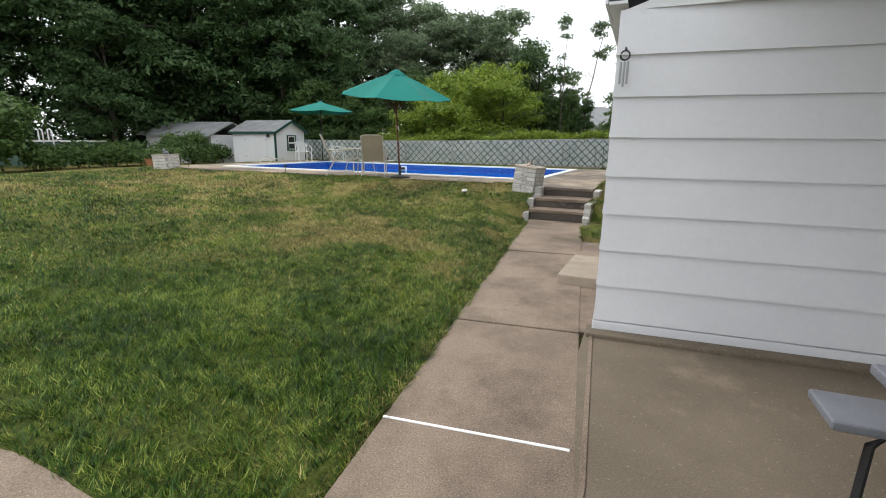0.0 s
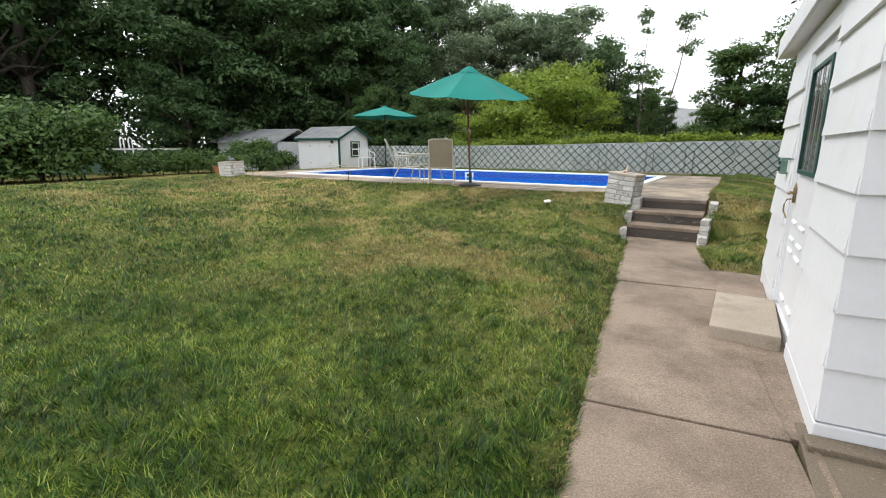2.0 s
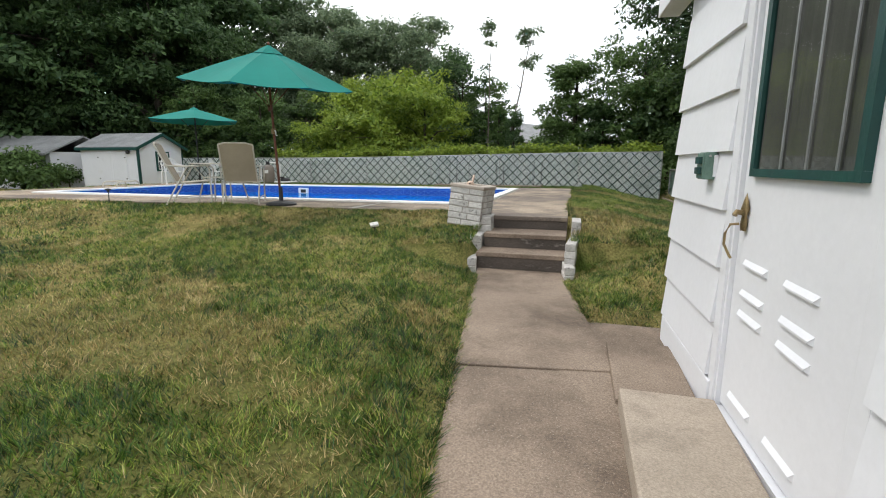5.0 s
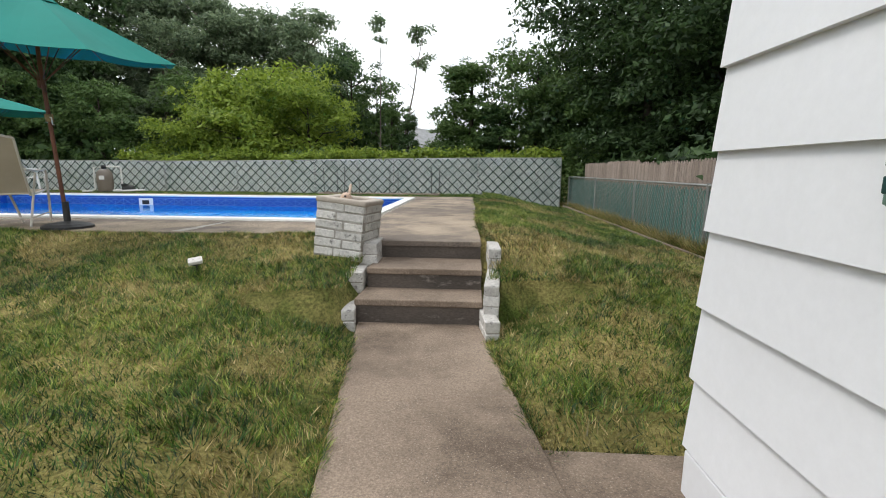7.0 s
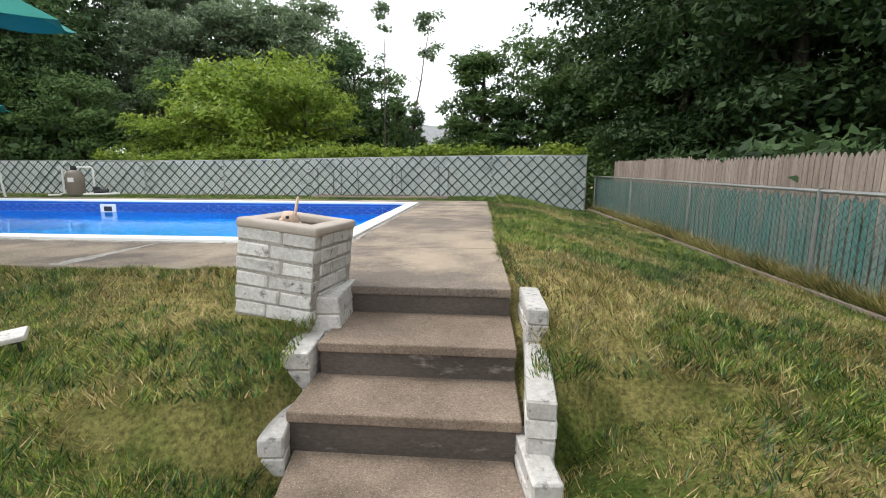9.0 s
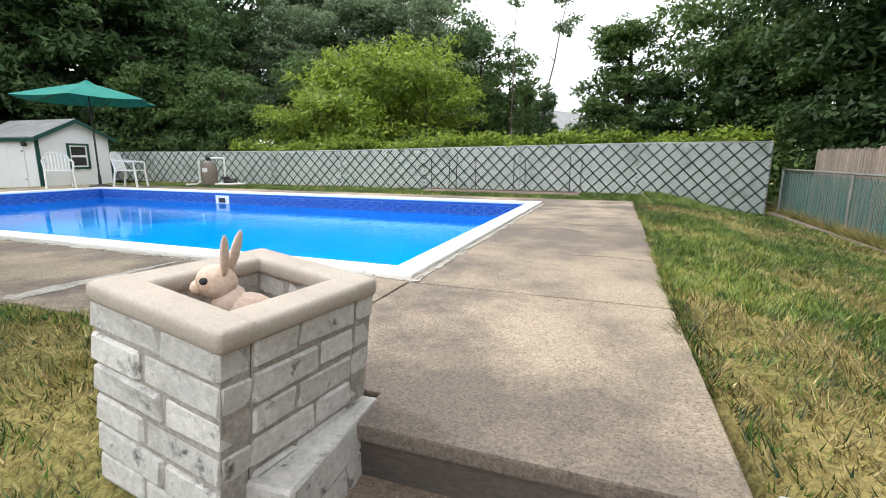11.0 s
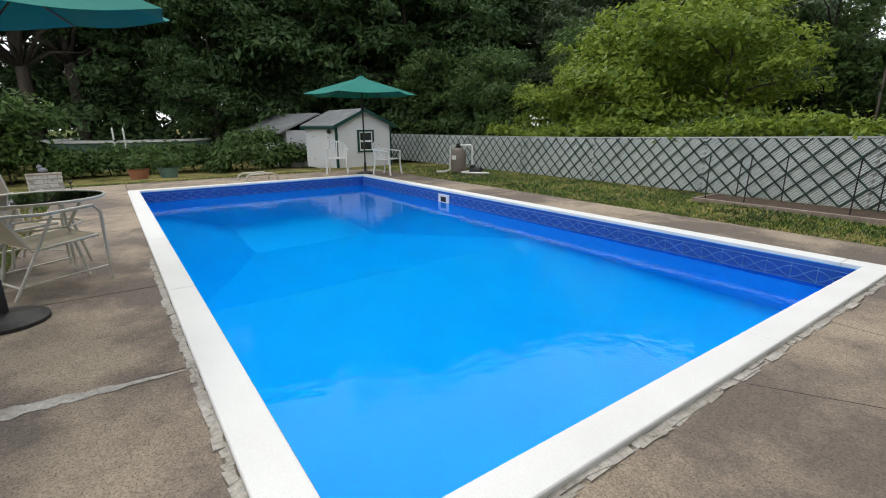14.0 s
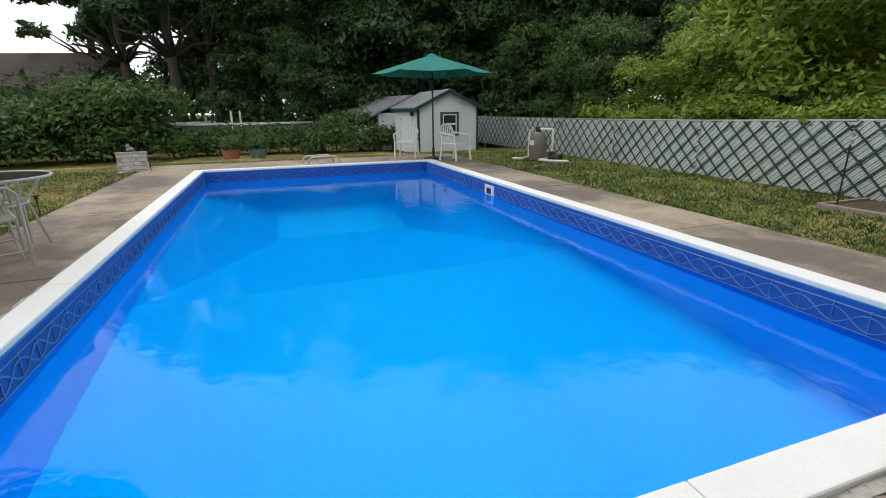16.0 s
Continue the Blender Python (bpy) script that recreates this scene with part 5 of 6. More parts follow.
# ---- umbrellas ----
def umbrella(x, y, z, h, rad, drop, sides, tilt, turn, label, pole_m, slant=(0, 0), crank=False):
    ob = thing("patio_umbrella", label, "umbrella", pose(x, y, z, slant[0], slant[1], turn), group="patio umbrellas")
    top = h
    neck = h - drop - 0.12
    lean = Matrix.Translation((0, 0, neck)) @ Matrix.Rotation(radians(tilt), 4, "Y") @ Matrix.Translation((0, 0, -neck))
    bm = bmesh.new()
    sub = 6
    rings = []
    for k in range(1, 9):
        q = k / 8
        ring = []
        for i in range(sides * sub):
            a = 2 * math.pi * i / (sides * sub)
            loc = (i % sub) / sub
            seg = math.pi / sides
            cosf = math.cos(seg) / math.cos((loc - 0.5) * 2 * seg)
            sag = 0.035 * q * math.sin(math.pi * loc)
            r = rad * q * (cosf * (1 - 0.02 * math.sin(math.pi * loc)))
            zz = top - drop * (0.92 * q + 0.08 * q * q) - sag
            ring.append(bm.verts.new((r * math.cos(a), r * math.sin(a), zz)))
        rings.append(ring)
    apex = bm.verts.new((0, 0, top))
    n = sides * sub
    for i in range(n):
        bm.faces.new((apex, rings[0][i], rings[0][(i + 1) % n]))
        for k in range(7):
            bm.faces.new((rings[k][i], rings[k + 1][i], rings[k + 1][(i + 1) % n], rings[k][(i + 1) % n]))
    bmesh.ops.recalc_face_normals(bm, faces=bm.faces[:])
    moved(bm, lean)
    can = part("canopy", bm, M_green, ob, "teal green cloth canopy")
    sol = can.modifiers.new("thick", "SOLIDIFY")
    sol.thickness = 0.004
    vent = moved(lathe([(0.24, top - 0.085), (0.14, top - 0.02), (0.04, top + 0.035), (0.0, top + 0.05)], sides), lean)
    part("vent", vent, M_green, can, "small top vent")
    part("finial", moved(lathe([(0.0, top + 0.03), (0.02, top + 0.05), (0.025, top + 0.08), (0.0, top + 0.1)], 10), lean), pole_m, can)
    part("pole", tubes(([(0, 0, 0.05), (0, 0, neck), tuple(lean @ Vector((0, 0, top)))], 0.021), sides=10), pole_m, ob, "umbrella pole")
    if crank:
        ck = part("crank_box", bbox(-0.03, -0.035, 1.18, 0.03, 0.035, 1.27, 0.008), M_brass, ob, "worn metal crank box")
        part("crank_handle", tubes(([(0.03, 0, 1.23), (0.07, 0.0, 1.23), (0.075, 0.0, 1.15), (0.115, 0.0, 1.145)], 0.007), sides=6), M_plastic, ck, "pale crank handle")
    hub = part("hub", moved(lathe([(0.0, neck - 0.3), (0.04, neck - 0.29), (0.04, neck - 0.22), (0.0, neck - 0.21)], 10), lean), pole_m, ob)
    for i in range(sides):
        a = 2 * math.pi * i / sides
        e = Vector((rad * 0.97 * math.cos(a), rad * 0.97 * math.sin(a), top - drop * 0.985 - 0.012))
        mid = Vector((rad * 0.45 * math.cos(a), rad * 0.45 * math.sin(a), top - drop * 0.43 - 0.015))
        rib = part("rib", tubes(([lean @ Vector((0, 0, top - 0.03)), lean @ mid, lean @ e], 0.007), sides=5), pole_m, ob)
        part("strut", tubes(([lean @ Vector((0, 0, neck - 0.25)), lean @ mid], 0.006), sides=5), pole_m, rib)
    return ob


umbrella(-5.32, 9.34, DECK, 2.52, 1.38, 0.56, 8, 10.5, -32, "open teal green umbrella on a leaning brown wooden pole", M_brownwood, (1.6, -2.5), True)
umbrella(-13.12, 15.9, DECK, 2.52, 1.5, 0.42, 6, 0, 12, "open green umbrella on a dark pole by the shed", M_black)
for x, y in ((-5.32, 9.34), (-13.12, 15.9)):
    base = thing("umbrella_base", "heavy round black umbrella base on the deck", "umbrella base", pose(x, y, DECK), group="umbrella bases")
    part("base_plate", lathe([(0.0, 0), (0.25, 0.0), (0.25, 0.025), (0.2, 0.05), (0.06, 0.075), (0.0, 0.08)], 28), M_black, base)
    part("sleeve", lathe([(0.024, 0.06), (0.034, 0.06), (0.034, 0.30), (0.024, 0.30)], 14), M_black, base)


# ---- planter of whitewashed blocks with a rabbit figure ----
def brick_mesh(lx, ly, lz, seed, rough=0.004):
    rb = random.Random(seed)
    bm = bmesh.new()
    box(bm, -lx / 2, -ly / 2, 0, lx / 2, ly / 2, lz)
    bevel(bm, 0.008, 1)
    for v in bm.verts:
        v.co += Vector((rb.uniform(-rough, rough), rb.uniform(-rough, rough), rb.uniform(-rough, rough) * 0.7))
    me = bpy.data.meshes.new("brick")
    bm.to_mesh(me)
    bm.free()
    me.materials.append(M_block)
    return me


def planter(m, w, d, h, label, courses=6):
    ob = thing("stone_planter", label, "planter", m, group="block planters")
    ch = (h - 0.03) / courses
    t = 0.085
    long_, short_ = brick_mesh(w * 0.58 - 0.012, t, ch - 0.010, 3), brick_mesh(w * 0.42 - 0.012, t, ch - 0.010, 4)
    sl, ss = brick_mesh((d - 2 * t) * 0.6 - 0.008, t, ch - 0.010, 5), brick_mesh((d - 2 * t) * 0.4 - 0.008, t, ch - 0.010, 6)
    rb = random.Random(12)
    for k in range(courses):
        z = k * ch
        for side in range(2):
            y = -d / 2 + t / 2 if side == 0 else d / 2 - t / 2
            a, b = (long_, short_) if (k + side) % 2 else (short_, long_)
            la = w * 0.58 if a is long_ else w * 0.42
            for me, x in ((a, -w / 2 + la / 2), (b, -w / 2 + la + (w - la) / 2)):
                o = new("brick", me)
                o.parent = ob
                o.matrix_basis = pose(x, y + rb.uniform(-0.004, 0.004), z, 0, 0, rb.choice((0, 180)))
            x = -w / 2 + t / 2 if side == 0 else w / 2 - t / 2
            L = d - 2 * t
            a, b = (sl, ss) if (k + side) % 2 else (ss, sl)
            la = L * 0.6 if a is sl else L * 0.4
            for me, y2 in ((a, -L / 2 + la / 2), (b, -L / 2 + la + (L - la) / 2)):
                o = new("brick", me)
                o.parent = ob
                o.matrix_basis = pose(x + rb.uniform(-0.004, 0.004), y2, z, 0, 0, 90 + rb.choice((0, 180)))
    bm = bmesh.new()
    e = 0.008
    for q in ((-w / 2 + e, -d / 2 + e, w / 2 - e, -d / 2 + t - 0.004), (-w / 2 + e, d / 2 - t + 0.004, w / 2 - e, d / 2 - e), (-w / 2 + e, -d / 2 + t, -w / 2 + t - 0.004, d / 2 - t), (w / 2 - t + 0.004, -d / 2 + t, w / 2 - e, d / 2 - t)):
        box(bm, q[0], q[1], -0.02, q[2], q[3], h - 0.035)
    part("mortar", bm, M_mortar_dk, ob)
    bm = bmesh.new()
    r = 0.006
    for q in ((-w / 2 - r, -d / 2 - r, w / 2 + r, -d / 2 + t + 0.012), (-w / 2 - r, d / 2 - t - 0.012, w / 2 + r, d / 2 + r)):
        bx = bbox(q[0], q[1], h - 0.05, q[2], q[3], h + 0.004, 0.02, 3)
        tmp = bpy.data.meshes.new("tmp")
        bx.to_mesh(tmp)
        bx.free()
        bm.from_mesh(tmp)
    for q in ((-w / 2 - r, -d / 2 + t - 0.02, -w / 2 + t + 0.012, d / 2 - t + 0.02), (w / 2 - t - 0.012, -d / 2 + t - 0.02, w / 2 + r, d / 2 - t + 0.02)):
        bx = bbox(q[0], q[1], h - 0.048, q[2], q[3], h + 0.0015, 0.02, 3)
        tmp = bpy.data.meshes.new("tmp")
        bx.to_mesh(tmp)
        bx.free()
        bm.from_mesh(tmp)
    part("rim", bm, M_rim, ob, "rounded rough concrete rim", smooth=True)
    bm = bmesh.new()
    box(bm, -w / 2 + t, -d / 2 + t, 0, w / 2 - t, d / 2 - t, h - 0.16)
    part("soil_fill", bm, M_mulch, ob)
    return ob


planter(pose(-1.884, 8.685, 0.465, -1, 6.2, -7), 0.468, 0.53, 0.535, "square planter of whitewashed blocks beside the steps")
planter(pose(-13.62, 8.98, 0.50, 0, -4, 8), 0.52, 0.55, 0.48, "tilted whitewashed block planter at the deck corner", 5)

# rabbit figure
bm = bmesh.new()
def ball(x, y, z, sx, sy, sz, rot=None):
    r = bmesh.ops.create_icosphere(bm, subdivisions=3, radius=1)
    m = Matrix.Translation((x, y, z)) @ (rot if rot is not None else Matrix()) @ Matrix.Diagonal((sx, sy, sz, 1))
    bmesh.ops.transform(bm, matrix=m, verts=r["verts"])
RX = lambda a: Matrix.Rotation(radians(a), 4, "X")
RY = lambda a: Matrix.Rotation(radians(a), 4, "Y")
ball(0.035, 0.0, 0.07, 0.085, 0.062, 0.085, RY(-20))
ball(-0.015, 0.0, 0.10, 0.05, 0.05, 0.08, RY(15))
ball(-0.035, -0.005, 0.185, 0.052, 0.042, 0.046, RY(20))
ball(-0.078, -0.008, 0.172, 0.024, 0.024, 0.022)
ball(0.004, 0.03, 0.258, 0.009, 0.026, 0.058, RX(-20) @ RY(12))
ball(0.0, -0.034, 0.258, 0.009, 0.024, 0.058, RX(14) @ RY(8))
ball(0.06, 0.035, 0.045, 0.06, 0.035, 0.055)
ball(0.06, -0.035, 0.045, 0.06, 0.035, 0.055)
ball(-0.03, 0.03, 0.03, 0.03, 0.018, 0.04)
ball(-0.03, -0.03, 0.03, 0.03, 0.018, 0.04)
n0 = len(bm.faces)
ball(-0.052, -0.043, 0.197, 0.011, 0.006, 0.010)
ball(-0.052, 0.034, 0.197, 0.011, 0.006, 0.010)
ball(-0.099, -0.008, 0.178, 0.006, 0.008, 0.006)
bm.faces.ensure_lookup_table()
for q in bm.faces[n0:]:
    q.material_index = 1
rabbit = part("rabbit_figure", bm, M_bunny, None, smooth=True)
rabbit.data.materials.append(M_black)
rabbit.matrix_basis = pose(-1.83, 8.64, 0.82, 0, 0, 25)
tagged(rabbit, "pinkish tan rabbit garden figure standing in the planter", "garden figure")
bm = bmesh.new()
ball(0, 0, 0.05, 0.09, 0.07, 0.06)
ball(-0.05, 0, 0.12, 0.05, 0.045, 0.05)
fig = part("garden_figure", bm, M_grey_bench, None, smooth=True)
fig.matrix_basis = pose(-13.62, 8.98, 0.98, 0, 0, 60)
tagged(fig, "small dark grey animal figure on the far planter", "garden figure")


# ---- cheek blocks along the steps ----
def cheek(x0, y0, x1, y1, z0, z1, turn):
    ob = thing("step_cheek", "whitewashed split-face block edging a step", "edging block", pose((x0 + x1) / 2, (y0 + y1) / 2, 0, 0, 0, turn), group="edging blocks by the steps")
    w, l = x1 - x0, y1 - y0
    n = max(2, round((z1 - z0) / 0.095))
    ch = (z1 - z0) / n
    for k in range(n):
        cuts_ = [-l / 2, l / 2] if k == n - 1 else ([-l / 2, -l / 2 + l * 0.55, l / 2] if k % 2 else [-l / 2, -l / 2 + l * 0.3, l / 2])
        for a, b in zip(cuts_, cuts_[1:]):
            me = brick_mesh(w, b - a - 0.006, ch - 0.006, int(abs(x0 * 100 + k * 7 + a * 10)), 0.004)
            o = new("brick", me)
            o.parent = ob
            o.matrix_basis = pose(0, (a + b) / 2, z0 + k * ch)
    bm = bmesh.new()
    box(bm, -w / 2 + 0.01, -l / 2 + 0.012, z0 + 0.004, w / 2 - 0.01, l / 2 - 0.012, z1 - 0.015)
    part("mortar", bm, M_mortar_dk, ob)


cheek(-1.74, 7.755, -1.628, 8.225, -0.02, 0.17, 11)
cheek(-1.775, 8.15, -1.625, 8.60, 0.10, 0.395, 5)
cheek(-1.725, 8.47, -1.555, 8.93, 0.28, 0.59, 3)
cheek(-0.585, 7.565, -0.475, 7.975, -0.02, 0.17, 7)
cheek(-0.55, 7.75, -0.43, 8.40, 0.06, 0.395, -4)
cheek(-0.52, 8.41, -0.405, 8.885, 0.2, 0.575, 1)


# ---- sling patio chairs and glass table ----
def sling_chair(m, label):
    ob = thing("patio_chair", label, "chair", m, group="sling chairs round the table")
    w = 0.27
    for s in (-1, 1):
        part("side_frame", tubes(([(s * w, -0.26, 0.40), (s * w, 0.22, 0.36), (s * w, 0.36, 0.66), (s * w, 0.50, 1.0)], 0.013)), M_frame, ob, "cream painted side tube")
        part("arm", tubes(([(s * (w + 0.03), 0.38, 0.66), (s * (w + 0.035), 0.1, 0.64), (s * (w + 0.035), -0.25, 0.66), (s * (w + 0.03), -0.30, 0.60), (s * (w + 0.02), -0.30, 0.0)], 0.014)), M_frame, ob, "cream painted arm and front leg")
        part("leg", tubes(([(s * (w + 0.02), 0.05, 0.62), (s * (w + 0.02), 0.40, 0.0)], 0.013)), M_frame, ob, "cream painted rear leg")
        part("brace", tubes(([(s * (w + 0.02), -0.29, 0.12), (s * (w + 0.02), 0.35, 0.10)], 0.009)), M_frame, ob)
    part("stretcher", tubes(([(-w - 0.02, 0.35, 0.10), (w + 0.02, 0.35, 0.10)], 0.009)), M_frame, ob)
    part("front_rail", tubes(([(-w, -0.26, 0.40), (w, -0.26, 0.40)], 0.012)), M_frame, ob)
    part("top_rail", tubes(([(-w, 0.50, 1.0), (-w * 0.6, 0.515, 1.03), (w * 0.6, 0.515, 1.03), (w, 0.50, 1.0)], 0.013)), M_frame, ob)
    for name, line in (("seat", [(-0.25, 0.402), (0.0, 0.365), (0.21, 0.365)]), ("backrest", [(0.225, 0.38), (0.36, 0.665), (0.505, 1.015)])):
        bm = bmesh.new()
        A = [bm.verts.new((-w + 0.012, y, z + 0.012)) for y, z in line]
        C = [bm.verts.new((0, y + 0.012 * (name == "backrest"), z - 0.012 * (name == "seat") + 0.012)) for y, z in line]
        B = [bm.verts.new((w - 0.012, y, z + 0.012)) for y, z in line]
        for i in range(len(line) - 1):
            bm.faces.new((A[i], C[i], C[i + 1], A[i + 1]))
            bm.faces.new((C[i], B[i], B[i + 1], C[i + 1]))
        sl_ = part(name, bm, M_tan, ob, "tan mesh sling")
        so = sl_.modifiers.new("thick", "SOLIDIFY")
        so.thickness = 0.006
    return ob


sling_chair(pose(-6.22, 9.56, DECK, 0, 0, 208), "tan sling patio chair with cream tubular frame by the umbrella")
sling_chair(pose(-7.0, 9.22, DECK, 0, 0, 126), "tan sling patio chair with cream frame turned to the table")
tb = thing("patio_table", "round glass patio table on cream tubular legs", "table", pose(-6.62, 9.5, DECK))
bm = lathe([(0.0, 0.695), (0.50, 0.695), (0.505, 0.698)], 40)
gt = part("tabletop", bm, M_glass, tb, "clear glass table top")
gt.visible_shadow = False
bm = bmesh.new()
tube(bm, [(0.51 * math.cos(i * 6.28319 / 40), 0.51 * math.sin(i * 6.28319 / 40), 0.69) for i in range(40)], 0.013, 8, closed=True)
part("table_rim", bm, M_frame, tb)
for i in range(4):
    a = 0.78 + i * 1.5708
    part("leg", tubes(([(0.48 * math.cos(a), 0.48 * math.sin(a), 0.68), (0.30 * math.cos(a), 0.30 * math.sin(a), 0.45), (0.42 * math.cos(a), 0.42 * math.sin(a), 0.0)], 0.014)), M_frame, tb)
bm = bmesh.new()
tube(bm, [(0.30 * math.cos(i * 6.28319 / 20), 0.30 * math.sin(i * 6.28319 / 20), 0.45) for i in range(20)], 0.01, 6, closed=True)
part("brace_ring", bm, M_frame, tb)


# ---- white moulded chairs by the shed ----
def plastic_chair(m):
    ob = thing("plastic_chair", "white moulded plastic armchair with slatted back", "chair", m, group="white plastic chairs")
    part("seat", bbox(-0.23, -0.22, 0.40, 0.23, 0.22, 0.43, 0.012), M_plastic, ob)
    for sx in (-1, 1):
        part("leg", tubes(([(sx * 0.26, -0.22, 0.42), (sx * 0.28, -0.26, 0.0)], 0.026), sides=6), M_plastic, ob)
        part("leg", tubes(([(sx * 0.25, 0.22, 0.44), (sx * 0.26, 0.30, 0.0)], 0.026), sides=6), M_plastic, ob)
        part("arm", tubes(([(sx * 0.27, -0.23, 0.42), (sx * 0.29, -0.22, 0.62), (sx * 0.29, 0.1, 0.65), (sx * 0.25, 0.28, 0.68)], 0.02), sides=6), M_plastic, ob)
        part("back_post", tubes(([(sx * 0.23, 0.22, 0.42), (sx * 0.24, 0.30, 0.72)], 0.022), sides=6), M_plastic, ob)
    part("back_rail", tubes(([(-0.24, 0.30, 0.70), (-0.2, 0.32, 0.80), (-0.1, 0.335, 0.86), (0.1, 0.335, 0.86), (0.2, 0.32, 0.80), (0.24, 0.30, 0.70)], 0.024), sides=6), M_plastic, ob)
    for i in range(6):
        x = -0.17 + 0.068 * i
        part("back_slat", bbox(x - 0.018, -0.006, 0.0, x + 0.018, 0.006, 0.44, 0.004, m=Matrix.Translation((0, 0.225, 0.41)) @ Matrix.Rotation(radians(-13), 4, "X")), M_plastic, ob)
    return ob


ch = plastic_chair(pose(-13.72, 15.35, DECK, 0, 0, 62))
copy_thing(ch, pose(-12.55, 16.3, DECK, 0, 0, 118))

# ---- pool filter ----
pf = thing("pool_filter", "taupe pool filter tank with white pipes and black pump", "pool filter", pose(-12.2, 18.45, 0.50, 0, 0, 20))
part("tank", lathe([(0.0, 0.0), (0.2, 0.0), (0.21, 0.05), (0.23, 0.35), (0.21, 0.62), (0.12, 0.72), (0.0, 0.74)], 24), M_tank, pf, smooth=True)
part("valve", lathe([(0.0, 0.73), (0.07, 0.73), (0.08, 0.80), (0.06, 0.84), (0.0, 0.85)], 16), M_black, pf)
part("label_plate", bbox(-0.08, -0.236, 0.40, 0.06, -0.222, 0.52, 0.003), M_plastic, pf, "white label plate")
pc = 0.028
part("pipe", tubes(([(0.05, 0, 0.80), (0.42, 0.02, 0.80), (0.45, 0.02, 0.77), (0.45, 0.02, 0.1)], pc)), M_plastic, pf, "white plumbing pipe")
part("pipe", tubes(([(-0.05, 0, 0.78), (-0.27, -0.02, 0.78), (-0.28, -0.02, 0.1), (-0.28, -0.3, 0.05), (-0.5, -0.4, 0.05)], pc)), M_plastic, pf, "white plumbing pipe")
part("pipe", tubes(([(0.45, 0.02, 0.09), (0.30, -0.30, 0.06), (0.65, -0.30, 0.06), (1.15, -0.25, 0.08)], pc)), M_plastic, pf, "white plumbing pipe")
pu = part("pump", tubes(([(0.5, -0.12, 0.12), (0.82, -0.12, 0.12)], 0.10), sides=14), M_black, pf, "black pump motor")
part("pump_lid", moved(lathe([(0, 0), (0.09, 0), (0.09, 0.06), (0, 0.08)], 14), Matrix.Translation((0.55, -0.12, 0.2))), M_black, pu)
part("pad", bbox(-0.45, -0.45, -0.08, 0.9, 0.4, 0.0, 0.01), M_conc, pf, "concrete pad")

# ---- pool ladder rails ----
ld = thing("pool_ladder", "pair of cream looped pool ladder rails", "pool ladder")
for x, y in ((-13.45, 12.62), (-13.05, 12.72)):
    part("rail", tubes(([(x, y, DECK - 0.01), (x, y + 0.03, DECK + 0.13), (x, y + 0.12, DECK + 0.17), (x, y + 0.62, DECK + 0.18), (x, y + 0.72, DECK + 0.13), (x, y + 0.75, DECK - 0.01)], 0.022), sides=10), M_frame, ld, smooth=True)

# ---- garden bed ----
bed = thing("garden_bed", "bare soil garden bed edged with timber", "garden bed")
bx0, bx1, by0, by1 = -5.45, -1.75, 18.85, 19.8
part("soil", bbox(bx0, by0, 0.3, bx1, by1, 0.52, 0.02), M_mulch, bed)
part("timber", bbox(bx0 - 0.05, by0 - 0.07, 0.3, bx1 + 0.05, by0, 0.55, 0.01), M_wood, bed)
part("timber", bbox(bx0 - 0.05, by0 + 0.002, 0.3, bx0, by1, 0.55, 0.01), M_wood, bed)
part("timber", bbox(bx1, by0 + 0.002, 0.3, bx1 + 0.05, by1, 0.55, 0.01), M_wood, bed)
for x, y, h in ((-5.35, 18.95, 0.85), (-4.7, 18.95, 0.9), (-3.25, 18.95, 0.95), (-1.93, 18.95, 0.9), (-5.15, 19.7, 0.8), (-4.4, 19.7, 0.9), (-3.1, 19.7, 0.85), (-1.75, 19.7, 0.9)):
    st = thing("garden_stake", "thin dark garden stake in the soil bed", "stake", pose(x, y, 0.45, random.uniform(-2, 2), random.uniform(-2, 2)), group="stakes in the garden bed")
    part("stake_rod", tubes(([(0, 0, 0), (0, 0, h)], 0.011), sides=6), M_black, st)
    part("stake_tip", lathe([(0.0, h + 0.02), (0.016, h + 0.005), (0.016, h - 0.02), (0.0, h - 0.03)][::-1], 8), M_green_trim, st)


# ---- solar lights, flat stones, pots ----
def path_light(x, y, z, tilt):
    ob = thing("path_light", "small black solar path light on a stake", "garden light", pose(x, y, z, 0, tilt), group="solar path lights")
    part("stake", tubes(([(0, 0, -0.05), (0, 0, 0.22)], 0.008)), M_black, ob)
    part("cap", lathe([(0.0, 0.22), (0.02, 0.22), (0.025, 0.25), (0.055, 0.26), (0.05, 0.275), (0.0, 0.285)], 14), M_black, ob)


path_light(-8.75, 9.02, 0.53, 0)
path_light(-2.22, 8.95, 0.52, 12)
path_light(-13.2, 9.4, 0.55, 0)
spot = thing("solar_light", "small pale solar spotlight on a short black stake in the lawn", "garden light", pose(-3.0, 8.02, float(ground_top(-3.0, 8.02)), 4, -8, 30))
part("stake", tubes(([(0, 0, -0.05), (0, 0, 0.1)], 0.009)), M_black, spot)
part("head", bbox(-0.055, -0.045, 0.085, 0.055, 0.045, 0.115, 0.008, m=Matrix.Rotation(radians(14), 4, "X")), M_block, spot, "pale tilted lamp head")
part("lens", lathe([(0.0, 0.055), (0.03, 0.055), (0.04, 0.09), (0.0, 0.092)], 12), M_black, spot)

dr = thing("drain_cover", "flat pale stone cover set in the lawn", "drain cover", pose(-7.9, 3.18, 0.225, -2, 3, 15))
part("cover", bbox(-0.22, -0.17, -0.04, 0.22, 0.17, 0.025, 0.01), M_mortar, dr)


